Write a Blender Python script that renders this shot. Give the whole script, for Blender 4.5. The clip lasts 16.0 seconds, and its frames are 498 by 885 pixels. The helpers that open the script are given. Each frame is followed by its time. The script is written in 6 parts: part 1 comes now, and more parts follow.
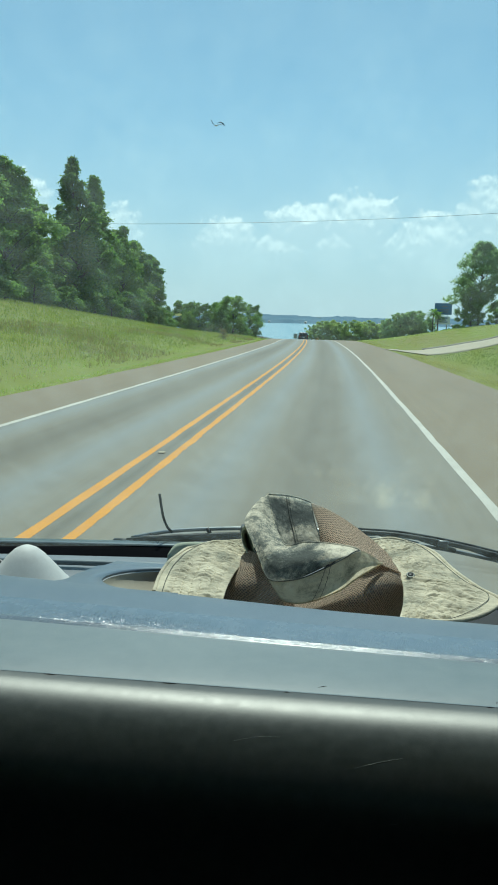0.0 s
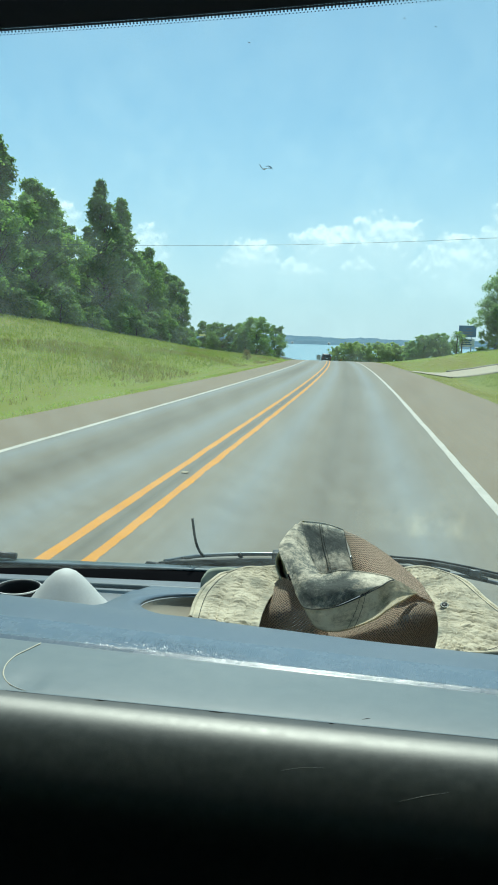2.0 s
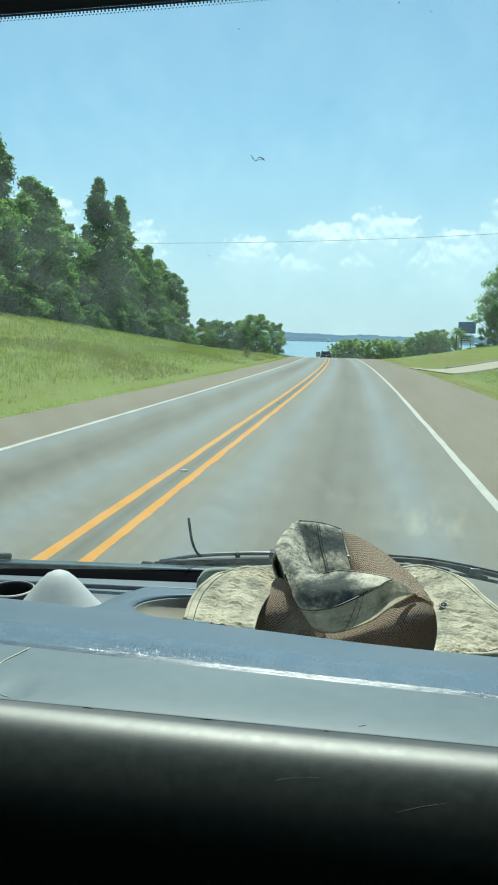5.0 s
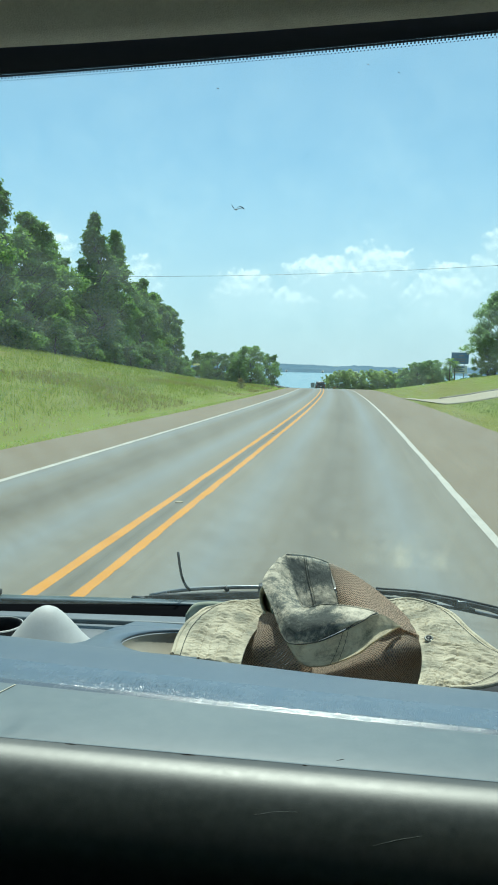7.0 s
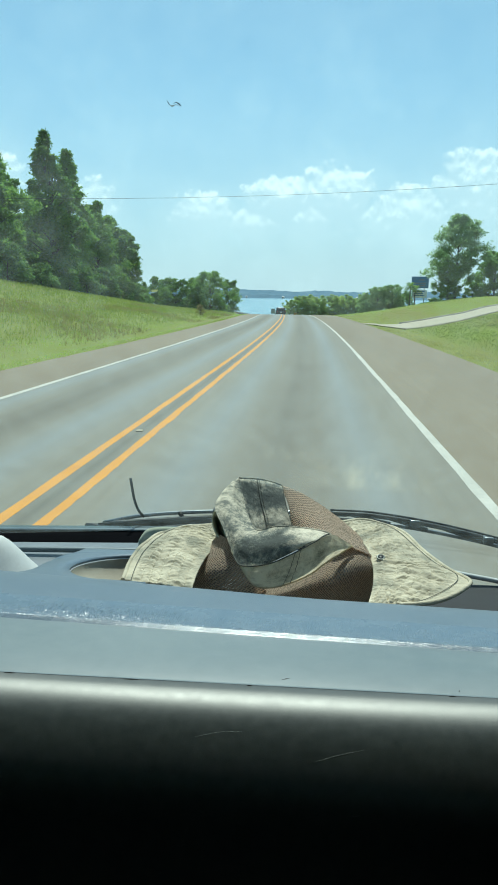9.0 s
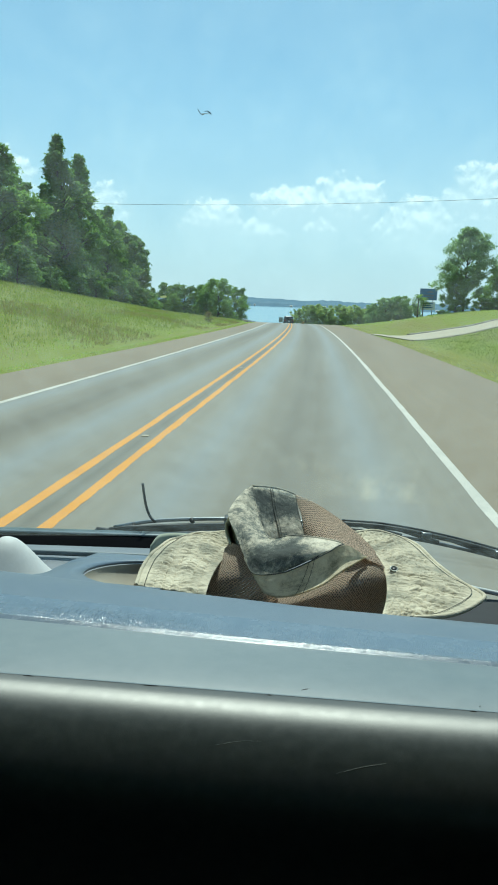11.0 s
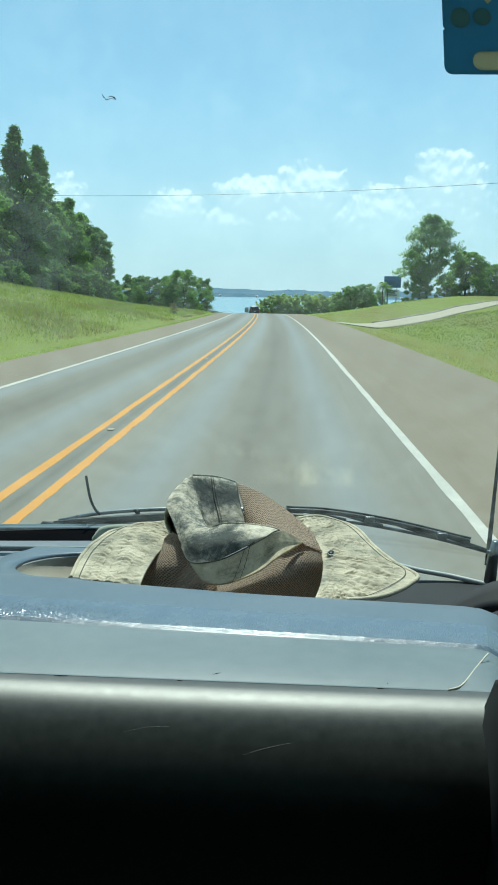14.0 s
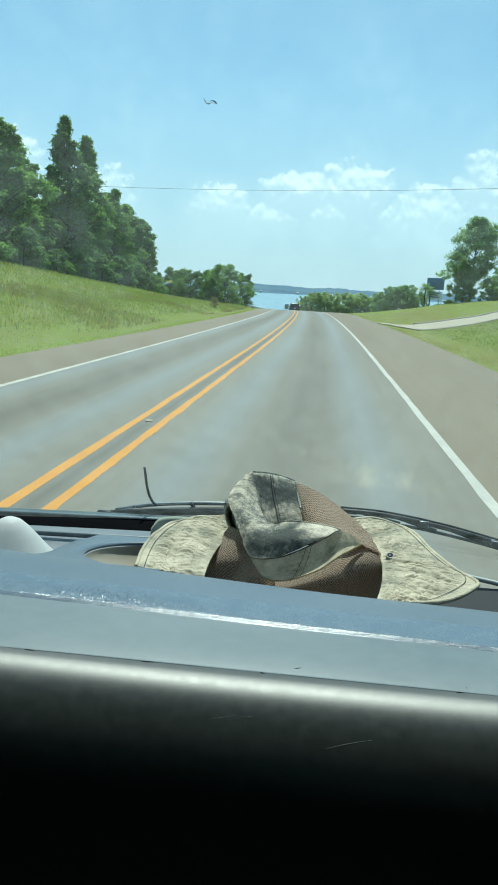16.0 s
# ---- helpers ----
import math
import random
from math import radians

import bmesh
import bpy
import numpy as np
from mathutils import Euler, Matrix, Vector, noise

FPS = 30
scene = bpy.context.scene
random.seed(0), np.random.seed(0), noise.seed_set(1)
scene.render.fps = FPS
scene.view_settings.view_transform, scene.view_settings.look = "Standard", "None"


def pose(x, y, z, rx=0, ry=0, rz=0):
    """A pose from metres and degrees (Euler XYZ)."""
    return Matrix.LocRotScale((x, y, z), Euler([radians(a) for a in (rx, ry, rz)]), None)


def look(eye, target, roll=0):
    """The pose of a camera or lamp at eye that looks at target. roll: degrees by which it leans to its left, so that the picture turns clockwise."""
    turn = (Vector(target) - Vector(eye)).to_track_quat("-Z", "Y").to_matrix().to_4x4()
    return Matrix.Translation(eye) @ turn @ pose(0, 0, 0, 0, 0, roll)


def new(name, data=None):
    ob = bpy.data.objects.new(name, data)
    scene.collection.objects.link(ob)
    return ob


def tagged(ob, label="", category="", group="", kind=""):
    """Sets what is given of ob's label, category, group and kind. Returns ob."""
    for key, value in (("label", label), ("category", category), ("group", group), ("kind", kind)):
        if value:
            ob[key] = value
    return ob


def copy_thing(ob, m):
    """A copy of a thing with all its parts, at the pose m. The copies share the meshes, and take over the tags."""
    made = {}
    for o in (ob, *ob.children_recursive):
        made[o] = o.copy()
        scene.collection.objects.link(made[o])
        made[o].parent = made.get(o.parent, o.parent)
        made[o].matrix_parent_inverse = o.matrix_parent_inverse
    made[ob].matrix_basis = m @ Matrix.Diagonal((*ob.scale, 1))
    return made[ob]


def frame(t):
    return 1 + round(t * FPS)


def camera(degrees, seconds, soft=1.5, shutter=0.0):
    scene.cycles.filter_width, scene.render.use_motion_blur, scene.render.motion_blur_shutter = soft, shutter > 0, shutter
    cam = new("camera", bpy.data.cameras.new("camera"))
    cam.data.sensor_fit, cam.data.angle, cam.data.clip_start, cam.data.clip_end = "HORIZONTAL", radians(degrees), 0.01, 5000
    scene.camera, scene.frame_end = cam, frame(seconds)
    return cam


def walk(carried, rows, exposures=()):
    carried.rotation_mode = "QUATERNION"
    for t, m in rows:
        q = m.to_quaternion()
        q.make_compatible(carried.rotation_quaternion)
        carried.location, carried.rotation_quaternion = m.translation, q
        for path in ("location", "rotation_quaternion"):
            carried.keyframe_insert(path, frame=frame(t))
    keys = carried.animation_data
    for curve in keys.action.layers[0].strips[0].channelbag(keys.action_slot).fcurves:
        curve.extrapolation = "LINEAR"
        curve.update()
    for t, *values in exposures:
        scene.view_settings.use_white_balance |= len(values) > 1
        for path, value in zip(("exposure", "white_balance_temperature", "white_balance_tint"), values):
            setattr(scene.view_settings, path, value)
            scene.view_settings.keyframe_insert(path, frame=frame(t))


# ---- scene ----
# The car stands on the road; the camera is held inside it and sways by a few centimetres.
cam = camera(37.0, 16.0, soft=1.8)
ROWS = [
    (0.0, -0.0109, -0.0068, 1.6917, 6.25, -9.77, 1.22),
    (0.5, -0.0376, -0.0302, 1.7010, 7.09, -7.60, 2.78),
    (1.0, -0.0352, -0.0206, 1.6996, 8.13, -7.71, 2.79),
    (1.5, -0.0392, -0.0152, 1.6989, 8.47, -8.37, 2.72),
    (2.0, -0.0255, -0.0209, 1.7024, 8.00, -8.25, 1.65),
    (2.5, -0.0236, -0.0059, 1.6950, 7.86, -8.63, 1.60),
    (3.0, -0.0254, -0.0134, 1.7010, 8.32, -8.72, 2.05),
    (3.5, -0.0302, -0.0147, 1.7020, 8.57, -8.10, 2.21),
    (4.0, -0.0223, -0.0161, 1.7024, 8.58, -7.92, 1.67),
    (6.3, -0.0238, 0.0081, 1.7004, 7.64, -9.28, 1.48),
    (6.5, -0.0353, -0.0215, 1.7154, 8.09, -7.43, 2.00),
    (7.0, -0.0106, -0.0190, 1.7090, 7.67, -6.06, 1.10),
    (7.5, -0.0039, 0.0016, 1.6984, 6.63, -9.54, 0.18),
    (8.0, -0.0036, 0.0032, 1.7031, 5.37, -11.34, 0.02),
    (8.2, -0.0009, 0.0048, 1.6996, 4.95, -11.72, 0.29),
    (10.5, 0.0000, 0.0000, 1.7000, 4.55, -11.04, 1.16),
    (11.0, -0.0123, 0.0025, 1.6998, 4.98, -11.00, 1.97),
    (11.5, -0.0187, 0.0012, 1.7000, 5.50, -11.31, 2.28),
    (12.0, -0.0054, 0.0066, 1.6936, 5.33, -11.89, 1.53),
    (12.5, -0.0001, -0.0029, 1.6980, 4.87, -11.78, 1.01),
    (13.0, 0.0107, 0.0010, 1.6932, 4.04, -11.83, 0.67),
    (13.5, 0.0165, -0.0053, 1.7008, 3.13, -11.29, 0.68),
    (14.0, 0.0256, 0.0045, 1.6978, 2.55, -11.65, 0.96),
    (14.5, 0.0180, -0.0077, 1.7024, 3.01, -12.28, 0.74),
    (15.0, 0.0237, -0.0029, 1.6985, 3.25, -13.05, 1.09),
    (15.5, -0.0095, -0.0031, 1.6971, 4.62, -12.50, 2.99),
    (16.0, -0.0082, -0.0084, 1.7013, 5.20, -12.03, 3.00),
]


def aim(x, y, z, yaw, pitch, roll):
    a, b = radians(yaw), radians(pitch)
    way = (-math.sin(a) * math.cos(b), math.cos(a) * math.cos(b), math.sin(b))
    return look((x, y, z), (x + way[0], y + way[1], z + way[2]), roll)


walk(cam, [(t, aim(*row)) for t, *row in ROWS], [(0.0, 0.24, 5900, -10), (0.5, 0.40, 5900, -10), (4.0, 0.43, 5900, -10), (10.3, 0.39, 5840, -10), (13.0, 0.40, 5840, -10), (15.0, 0.43, 5750, -10), (16.0, 0.40, 5780, -10)])

# ---- light ----
SUN_EL, SUN_AZ = 60.0, -7.0   # degrees; the azimuth runs from straight ahead (+y) to the right

world = bpy.data.worlds.new("world")
scene.world = world
world.use_nodes = True
wn, wl = world.node_tree.nodes, world.node_tree.links
wn.clear()


def wmath(op, a, b=None, c=None, clamp=False):
    n = wn.new("ShaderNodeMath")
    n.operation, n.use_clamp = op, clamp
    for i, v in enumerate((a, b, c)):
        if v is None:
            continue
        if isinstance(v, (int, float)):
            n.inputs[i].default_value = v
        else:
            wl.new(v, n.inputs[i])
    return n.outputs[0]


sky = wn.new("ShaderNodeTexSky")
sky.sky_type, sky.sun_disc = "NISHITA", False
sky.sun_elevation, sky.sun_rotation = radians(SUN_EL), radians(SUN_AZ)
sky.air_density, sky.dust_density, sky.ozone_density = 1.0, 0.2, 1.6
coord = wn.new("ShaderNodeTexCoord")
sep = wn.new("ShaderNodeSeparateXYZ")
wl.new(coord.outputs["Generated"], sep.inputs[0])
az = wmath("MULTIPLY", wmath("ARCTAN2", sep.outputs[0], sep.outputs[1]), 57.2958)
el = wmath("MULTIPLY", wmath("ARCSINE", sep.outputs[2]), 57.2958)
ang = wn.new("ShaderNodeCombineXYZ")
wl.new(az, ang.inputs[0]), wl.new(el, ang.inputs[1])


def wnoise(scale, detail, rough, offset=0.0):
    n = wn.new("ShaderNodeTexNoise")
    n.inputs["Scale"].default_value, n.inputs["Detail"].default_value = scale, detail
    n.inputs["Roughness"].default_value = rough
    m = wn.new("ShaderNodeVectorMath")
    m.operation = "ADD"
    m.inputs[1].default_value = (offset, offset * 0.7, 0)
    wl.new(ang.outputs[0], m.inputs[0])
    wl.new(m.outputs[0], n.inputs["Vector"])
    return n.outputs["Fac"]


# cumulus heaps: azimuth, height of the base, half width, height of the heap
HEAPS = [(-2.2, 6.7, 3.4, 1.7), (1.5, 6.8, 3.6, 2.2), (-0.2, 5.2, 2.4, 1.6), (-8.2, 5.2, 2.8, 1.9), (-4.4, 4.8, 2.4, 1.2), (6.8, 5.2, 4.6, 2.3), (11.4, 6.9, 3.2, 3.2), (-23.4, 6.9, 3.0, 3.0), (-17.4, 5.6, 3.4, 2.2), (-26.7, 5.8, 2.6, 3.0), (-20.2, 5.0, 3.0, 1.5),
         (21.8, 6.0, 5.0, 3.4), (-32.2, 6.0, 5.0, 3.8), (-47.2, 5.0, 6.0, 3.0), (38.8, 5.0, 7.0, 3.6)]


def heap_body(azs, els, vec):
    """How deep a direction lies inside the heaps, ragged by noise."""
    def ragged(scale, detail, rough, offset):
        n = wn.new("ShaderNodeTexNoise")
        n.inputs["Scale"].default_value, n.inputs["Detail"].default_value, n.inputs["Roughness"].default_value = scale, detail, rough
        m = wn.new("ShaderNodeVectorMath")
        m.operation = "ADD"
        m.inputs[1].default_value = (offset, offset * 0.7, 0)
        wl.new(vec, m.inputs[0]), wl.new(m.outputs[0], n.inputs["Vector"])
        return wmath("SUBTRACT", n.outputs["Fac"], 0.5)

    cover = None
    for a0, e0, wide, tall in HEAPS:
        u = wmath("DIVIDE", wmath("SUBTRACT", azs, a0), wide)
        v = wmath("DIVIDE", wmath("SUBTRACT", els, e0), tall)
        down = wmath("MULTIPLY", wmath("MINIMUM", v, 0.0), 0.75)
        up = wmath("MAXIMUM", v, 0.0)
        r = wmath("ADD", wmath("MULTIPLY", u, u), wmath("ADD", wmath("MULTIPLY", up, up), wmath("MULTIPLY", down, down)))
        d = wmath("SUBTRACT", 1.0, wmath("SQRT", r))
        cover = d if cover is None else wmath("MAXIMUM", cover, d)
    return cover, wmath("ADD", cover, wmath("ADD", wmath("MULTIPLY", ragged(0.55, 3, 0.5, 0.0), 0.9), wmath("MULTIPLY", ragged(1.5, 6, 0.55, 31.0), 0.8)))


cover, body = heap_body(az, el, ang.outputs[0])
raised = wn.new("ShaderNodeCombineXYZ")
el_up = wmath("ADD", el, 0.42)
wl.new(az, raised.inputs[0]), wl.new(el_up, raised.inputs[1])
body_up = heap_body(az, el_up, raised.outputs[0])[1]
# bright crisp tops, bases that melt into the haze
melt = wmath("DIVIDE", wmath("SUBTRACT", el, 2.6), 4.6, clamp=True)
cloud = wmath("MULTIPLY", wmath("MULTIPLY", body, 5.5, clamp=True), melt)
crest = wmath("ADD", wmath("MULTIPLY", wmath("SUBTRACT", body, body_up), 2.9), 0.02, clamp=True)
# thin veil towards the horizon
low = wmath("SUBTRACT", 1.0, wmath("DIVIDE", wmath("ABSOLUTE", el), 15.0), clamp=True)
veil = wmath("MULTIPLY", wmath("POWER", low, 1.2), 0.8, clamp=True)
high = wmath("SUBTRACT", 1.0, wmath("DIVIDE", wmath("ABSOLUTE", el), 70.0), clamp=True)
wisp = wmath("MULTIPLY", wmath("MULTIPLY", wmath("SUBTRACT", wnoise(0.16, 6, 0.65, 7.0), 0.5, clamp=True), 1.1), wmath("SUBTRACT", 1.2, wmath("DIVIDE", el, 20.0), clamp=True))
CLOUD, VEIL = (10.2, 11.4, 11.9, 1), (6.15, 7.45, 8.35, 1)


def wmix(fac, a, b):
    n = wn.new("ShaderNodeMix")
    n.data_type = "RGBA"
    wl.new(fac, n.inputs[0])
    for i, v in ((6, a), (7, b)):
        if isinstance(v, tuple):
            n.inputs[i].default_value = v
        else:
            wl.new(v, n.inputs[i])
    return n.outputs[2]


lit = wmix(crest, (7.3, 8.8, 9.7, 1), CLOUD)
col = wmix(wmath("MULTIPLY", high, 0.55), sky.outputs[0], (5.15, 8.45, 10.7, 1))
col = wmix(veil, col, VEIL)
# soft pale bodies round and below the heaps
wash = wmath("MULTIPLY", wmath("MULTIPLY", wmath("ADD", wmath("ADD", cover, wmath("MULTIPLY", wmath("SUBTRACT", body, cover), 0.5)), 0.45), 0.7, clamp=True), 0.30)
col = wmix(wash, col, (8.3, 9.7, 10.4, 1))
col = wmix(wisp, col, (8.8, 10.6, 11.2, 1))
col = wmix(wmath("MULTIPLY", cloud, wmath("ADD", wmath("MULTIPLY", crest, 0.45), 0.45)), col, lit)
bg = wn.new("ShaderNodeBackground")
bg.inputs[1].default_value = 0.075
wl.new(col, bg.inputs[0])
wo = wn.new("ShaderNodeOutputWorld")
wl.new(bg.outputs[0], wo.inputs[0])

sun_data = bpy.data.lights.new("sun", "SUN")
sun_data.energy, sun_data.angle, sun_data.color = 3.6, radians(0.53), (1.0, 0.955, 0.88)
sun = new("sun", sun_data)
sv = Vector((math.sin(radians(SUN_AZ)) * math.cos(radians(SUN_EL)), math.cos(radians(SUN_AZ)) * math.cos(radians(SUN_EL)), math.sin(radians(SUN_EL))))
sun.matrix_world = Matrix.Translation((0, 0, 60)) @ sv.to_track_quat("Z", "Y").to_matrix().to_4x4()


# ---- materials ----
def material(name, dark, light, scale=4.0, rough=0.6, metal=0.0, bump=0.0, bump_scale=40.0, fine=0.35, rough_var=0.1, per_object=0.0,
             per_island=0.0, stretch=(1, 1, 1), spec=0.5, translucent=0.0, coat=0.0):
    """A surface whose colour wanders between two tones at a broad and a fine scale, with grain relief."""
    m = bpy.data.materials.new(name)
    m.use_nodes = True
    nt = m.node_tree
    n, l = nt.nodes, nt.links
    b = n["Principled BSDF"]
    tc = n.new("ShaderNodeTexCoord")
    mp = n.new("ShaderNodeMapping")
    mp.inputs["Scale"].default_value = stretch
    l.new(tc.outputs["Object"], mp.inputs[0])

    def tex(s, d):
        t = n.new("ShaderNodeTexNoise")
        t.inputs["Scale"].default_value, t.inputs["Detail"].default_value, t.inputs["Roughness"].default_value = s, d, 0.6
        l.new(mp.outputs[0], t.inputs["Vector"])
        return t.outputs["Fac"]

    def calc(op, x, y, clamp=False):
        k = n.new("ShaderNodeMath")
        k.operation, k.use_clamp = op, clamp
        for i, v in enumerate((x, y)):
            if isinstance(v, (int, float)):
                k.inputs[i].default_value = v
            else:
                l.new(v, k.inputs[i])
        return k.outputs[0]

    broad, grain = tex(scale, 5), tex(scale * 14, 4)
    f = calc("ADD", calc("MULTIPLY", broad, 1.0 - fine), calc("MULTIPLY", grain, fine))
    f = calc("MULTIPLY", calc("SUBTRACT", f, 0.5), 2.6)
    f = calc("ADD", f, 0.5)
    if per_object:
        oi = n.new("ShaderNodeObjectInfo")
        f = calc("ADD", f, calc("MULTIPLY", calc("SUBTRACT", oi.outputs["Random"], 0.5), per_object))
    if per_island:
        ge = n.new("ShaderNodeNewGeometry")
        f = calc("ADD", f, calc("MULTIPLY", calc("SUBTRACT", ge.outputs["Random Per Island"], 0.5), per_island))
    f = calc("MAXIMUM", calc("MINIMUM", f, 1.0), 0.0)
    mx = n.new("ShaderNodeMix")
    mx.data_type = "RGBA"
    l.new(f, mx.inputs[0])
    mx.inputs[6].default_value, mx.inputs[7].default_value = (*dark, 1), (*light, 1)
    l.new(mx.outputs[2], b.inputs["Base Color"])
    b.inputs["Metallic"].default_value = metal
    b.inputs["Specular IOR Level"].default_value = spec
    b.inputs["Coat Weight"].default_value = coat
    l.new(calc("ADD", calc("MULTIPLY", calc("SUBTRACT", broad, 0.5), rough_var * 2), rough), b.inputs["Roughness"])
    if bump:
        bp = n.new("ShaderNodeBump")
        bp.inputs["Strength"].default_value, bp.inputs["Distance"].default_value = 1.0, bump
        l.new(tex(bump_scale, 5), bp.inputs["Height"])
        l.new(bp.outputs[0], b.inputs["Normal"])
    if translucent:
        tr = n.new("ShaderNodeBsdfTranslucent")
        l.new(mx.outputs[2], tr.inputs[0])
        ms = n.new("ShaderNodeMixShader")
        ms.inputs[0].default_value = translucent
        l.new(b.outputs[0], ms.inputs[1]), l.new(tr.outputs[0], ms.inputs[2])
        l.new(ms.outputs[0], n["Material Output"].inputs[0])
    m.diffuse_color = (*light, 1)
    return m


def asphalt_material():
    """Worn asphalt: pale wheel tracks, brown oil stain along the middle of each lane, patches and fine stone grain. The u of the map runs across the road."""
    m = material("asphalt", (0.155, 0.136, 0.099), (0.219, 0.194, 0.145), 0.3, 0.74, bump=0.0004, bump_scale=90, fine=0.3, stretch=(2.2, 0.035, 1))
    n, l = m.node_tree.nodes, m.node_tree.links
    b = n["Principled BSDF"]
    base = b.inputs["Base Color"].links[0].from_socket
    uv, sp = n.new("ShaderNodeUVMap"), n.new("ShaderNodeSeparateXYZ")
    l.new(uv.outputs[0], sp.inputs[0])
    mp, t = n.new("ShaderNodeMapping"), n.new("ShaderNodeTexNoise")
    mp.inputs["Scale"].default_value = (1.4, 0.03, 1)
    t.inputs["Scale"].default_value, t.inputs["Detail"].default_value = 1.0, 5
    l.new(uv.outputs[0], mp.inputs[0]), l.new(mp.outputs[0], t.inputs["Vector"])

    def calc(op, x, y, clamp=False):
        k = n.new("ShaderNodeMath")
        k.operation, k.use_clamp = op, clamp
        for i, v in enumerate((x, y)):
            if isinstance(v, (int, float)):
                k.inputs[i].default_value = v
            else:
                l.new(v, k.inputs[i])
        return k.outputs[0]

    d = calc("ABSOLUTE", calc("SUBTRACT", calc("ABSOLUTE", sp.outputs[0], 0.0), 1.9), 0.0)
    stain = calc("MULTIPLY", calc("SUBTRACT", 1.0, calc("DIVIDE", d, 0.85), True), calc("MULTIPLY", t.outputs["Fac"], 1.1), True)
    track = calc("SUBTRACT", 1.0, calc("DIVIDE", calc("ABSOLUTE", calc("SUBTRACT", d, 0.95), 0.0), 0.5), True)
    mid = calc("MULTIPLY", calc("SUBTRACT", 1.0, calc("DIVIDE", calc("ABSOLUTE", sp.outputs[0], 0.0), 0.16), True), t.outputs["Fac"], True)
    for fac, tone, amount in ((stain, (0.098, 0.082, 0.054, 1), 1.25), (track, (0.205, 0.228, 0.236, 1), 0.55), (mid, (0.07, 0.066, 0.05, 1), 1.3)):
        mx = n.new("ShaderNodeMix")
        mx.data_type = "RGBA"
        l.new(calc("MULTIPLY", fac, amount), mx.inputs[0])
        l.new(base, mx.inputs[6])
        mx.inputs[7].default_value = tone
        base = mx.outputs[2]
    l.new(base, b.inputs["Base Color"])
    return m


M_ASPHALT = asphalt_material()
M_SHOULDER = material("shoulder_asphalt", (0.184, 0.143, 0.092), (0.246, 0.196, 0.132), 0.4, 0.88, bump=0.0004, bump_scale=70, fine=0.25, stretch=(1.5, 0.06, 1))
M_YELLOW = material("yellow_road_paint", (0.53, 0.215, 0.006), (0.66, 0.285, 0.012), 2.0, 0.7, bump=0.002, bump_scale=60)
M_WHITE = material("white_road_paint", (0.39, 0.36, 0.30), (0.60, 0.555, 0.47), 2.0, 0.7, bump=0.002, bump_scale=60)
M_GRASS = material("mown_grass", (0.190, 0.165, 0.050), (0.205, 0.255, 0.050), 0.11, 0.9, bump=0.03, bump_scale=9, fine=0.22, spec=0.1, stretch=(1.0, 0.16, 1))
M_TURF = material("grass_blades", (0.36, 0.36, 0.11), (0.58, 0.56, 0.22), 0.3, 0.8, per_island=0.4, spec=0.1, translucent=0.65)
M_RIPRAP = material("stone_riprap", (0.22, 0.20, 0.16), (0.42, 0.38, 0.31), 0.8, 0.9, bump=0.2, bump_scale=2.5)
M_CONCRETE = material("pale_concrete", (0.34, 0.285, 0.195), (0.45, 0.385, 0.275), 0.3, 0.85, bump=0.004, bump_scale=40)
# the blue in the woods' colour stands in for distance haze
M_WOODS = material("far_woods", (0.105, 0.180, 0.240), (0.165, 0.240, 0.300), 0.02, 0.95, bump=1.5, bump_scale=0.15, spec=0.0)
M_BARK = material("grey_bark", (0.035, 0.031, 0.024), (0.10, 0.09, 0.07), 3.0, 0.9, bump=0.02, bump_scale=14, stretch=(1, 1, 0.25))
M_LEAF = material("broad_leaves", (0.120, 0.250, 0.045), (0.340, 0.500, 0.110), 0.35, 0.55, per_island=0.7, spec=0.3, translucent=0.62)
M_PINE = material("dark_leaves", (0.080, 0.190, 0.045), (0.280, 0.430, 0.100), 0.35, 0.55, per_island=0.7, spec=0.3, translucent=0.62)
M_LIGHTLEAF = material("willow_leaves", (0.29, 0.42, 0.11), (0.56, 0.66, 0.22), 0.35, 0.55, per_island=0.7, spec=0.3, translucent=0.6)
M_OAKLEAF = material("shade_tree_leaves", (0.20, 0.33, 0.13), (0.46, 0.60, 0.26), 0.35, 0.55, per_island=0.6, spec=0.3, translucent=0.68)
M_GALV = material("galvanised_steel", (0.30, 0.33, 0.34), (0.45, 0.48, 0.49), 1.5, 0.5, metal=0.5, bump=0.001, bump_scale=60)
M_POST = material("weathered_timber", (0.16, 0.12, 0.085), (0.32, 0.26, 0.20), 4, 0.9, bump=0.004, bump_scale=20, stretch=(1, 1, 0.2))
M_DASH = material("dash_vinyl", (0.098, 0.135, 0.177), (0.133, 0.170, 0.213), 9, 0.40, bump=0.00012, bump_scale=1800, rough_var=0.07)
M_PANEL = material("dash_panel_vinyl", (0.124, 0.156, 0.170), (0.180, 0.213, 0.223), 5, 0.47, bump=0.00012, bump_scale=1800, rough_var=0.08)
# worn rim; base colour darkened to carry the shade of the cabin-facing front
M_RIM = material("worn_shaded_rim_vinyl", (0.010, 0.015, 0.015), (0.044, 0.049, 0.046), 150, 0.48, bump=0.00004, bump_scale=1500, rough_var=0.065, fine=0.5, spec=1.0)
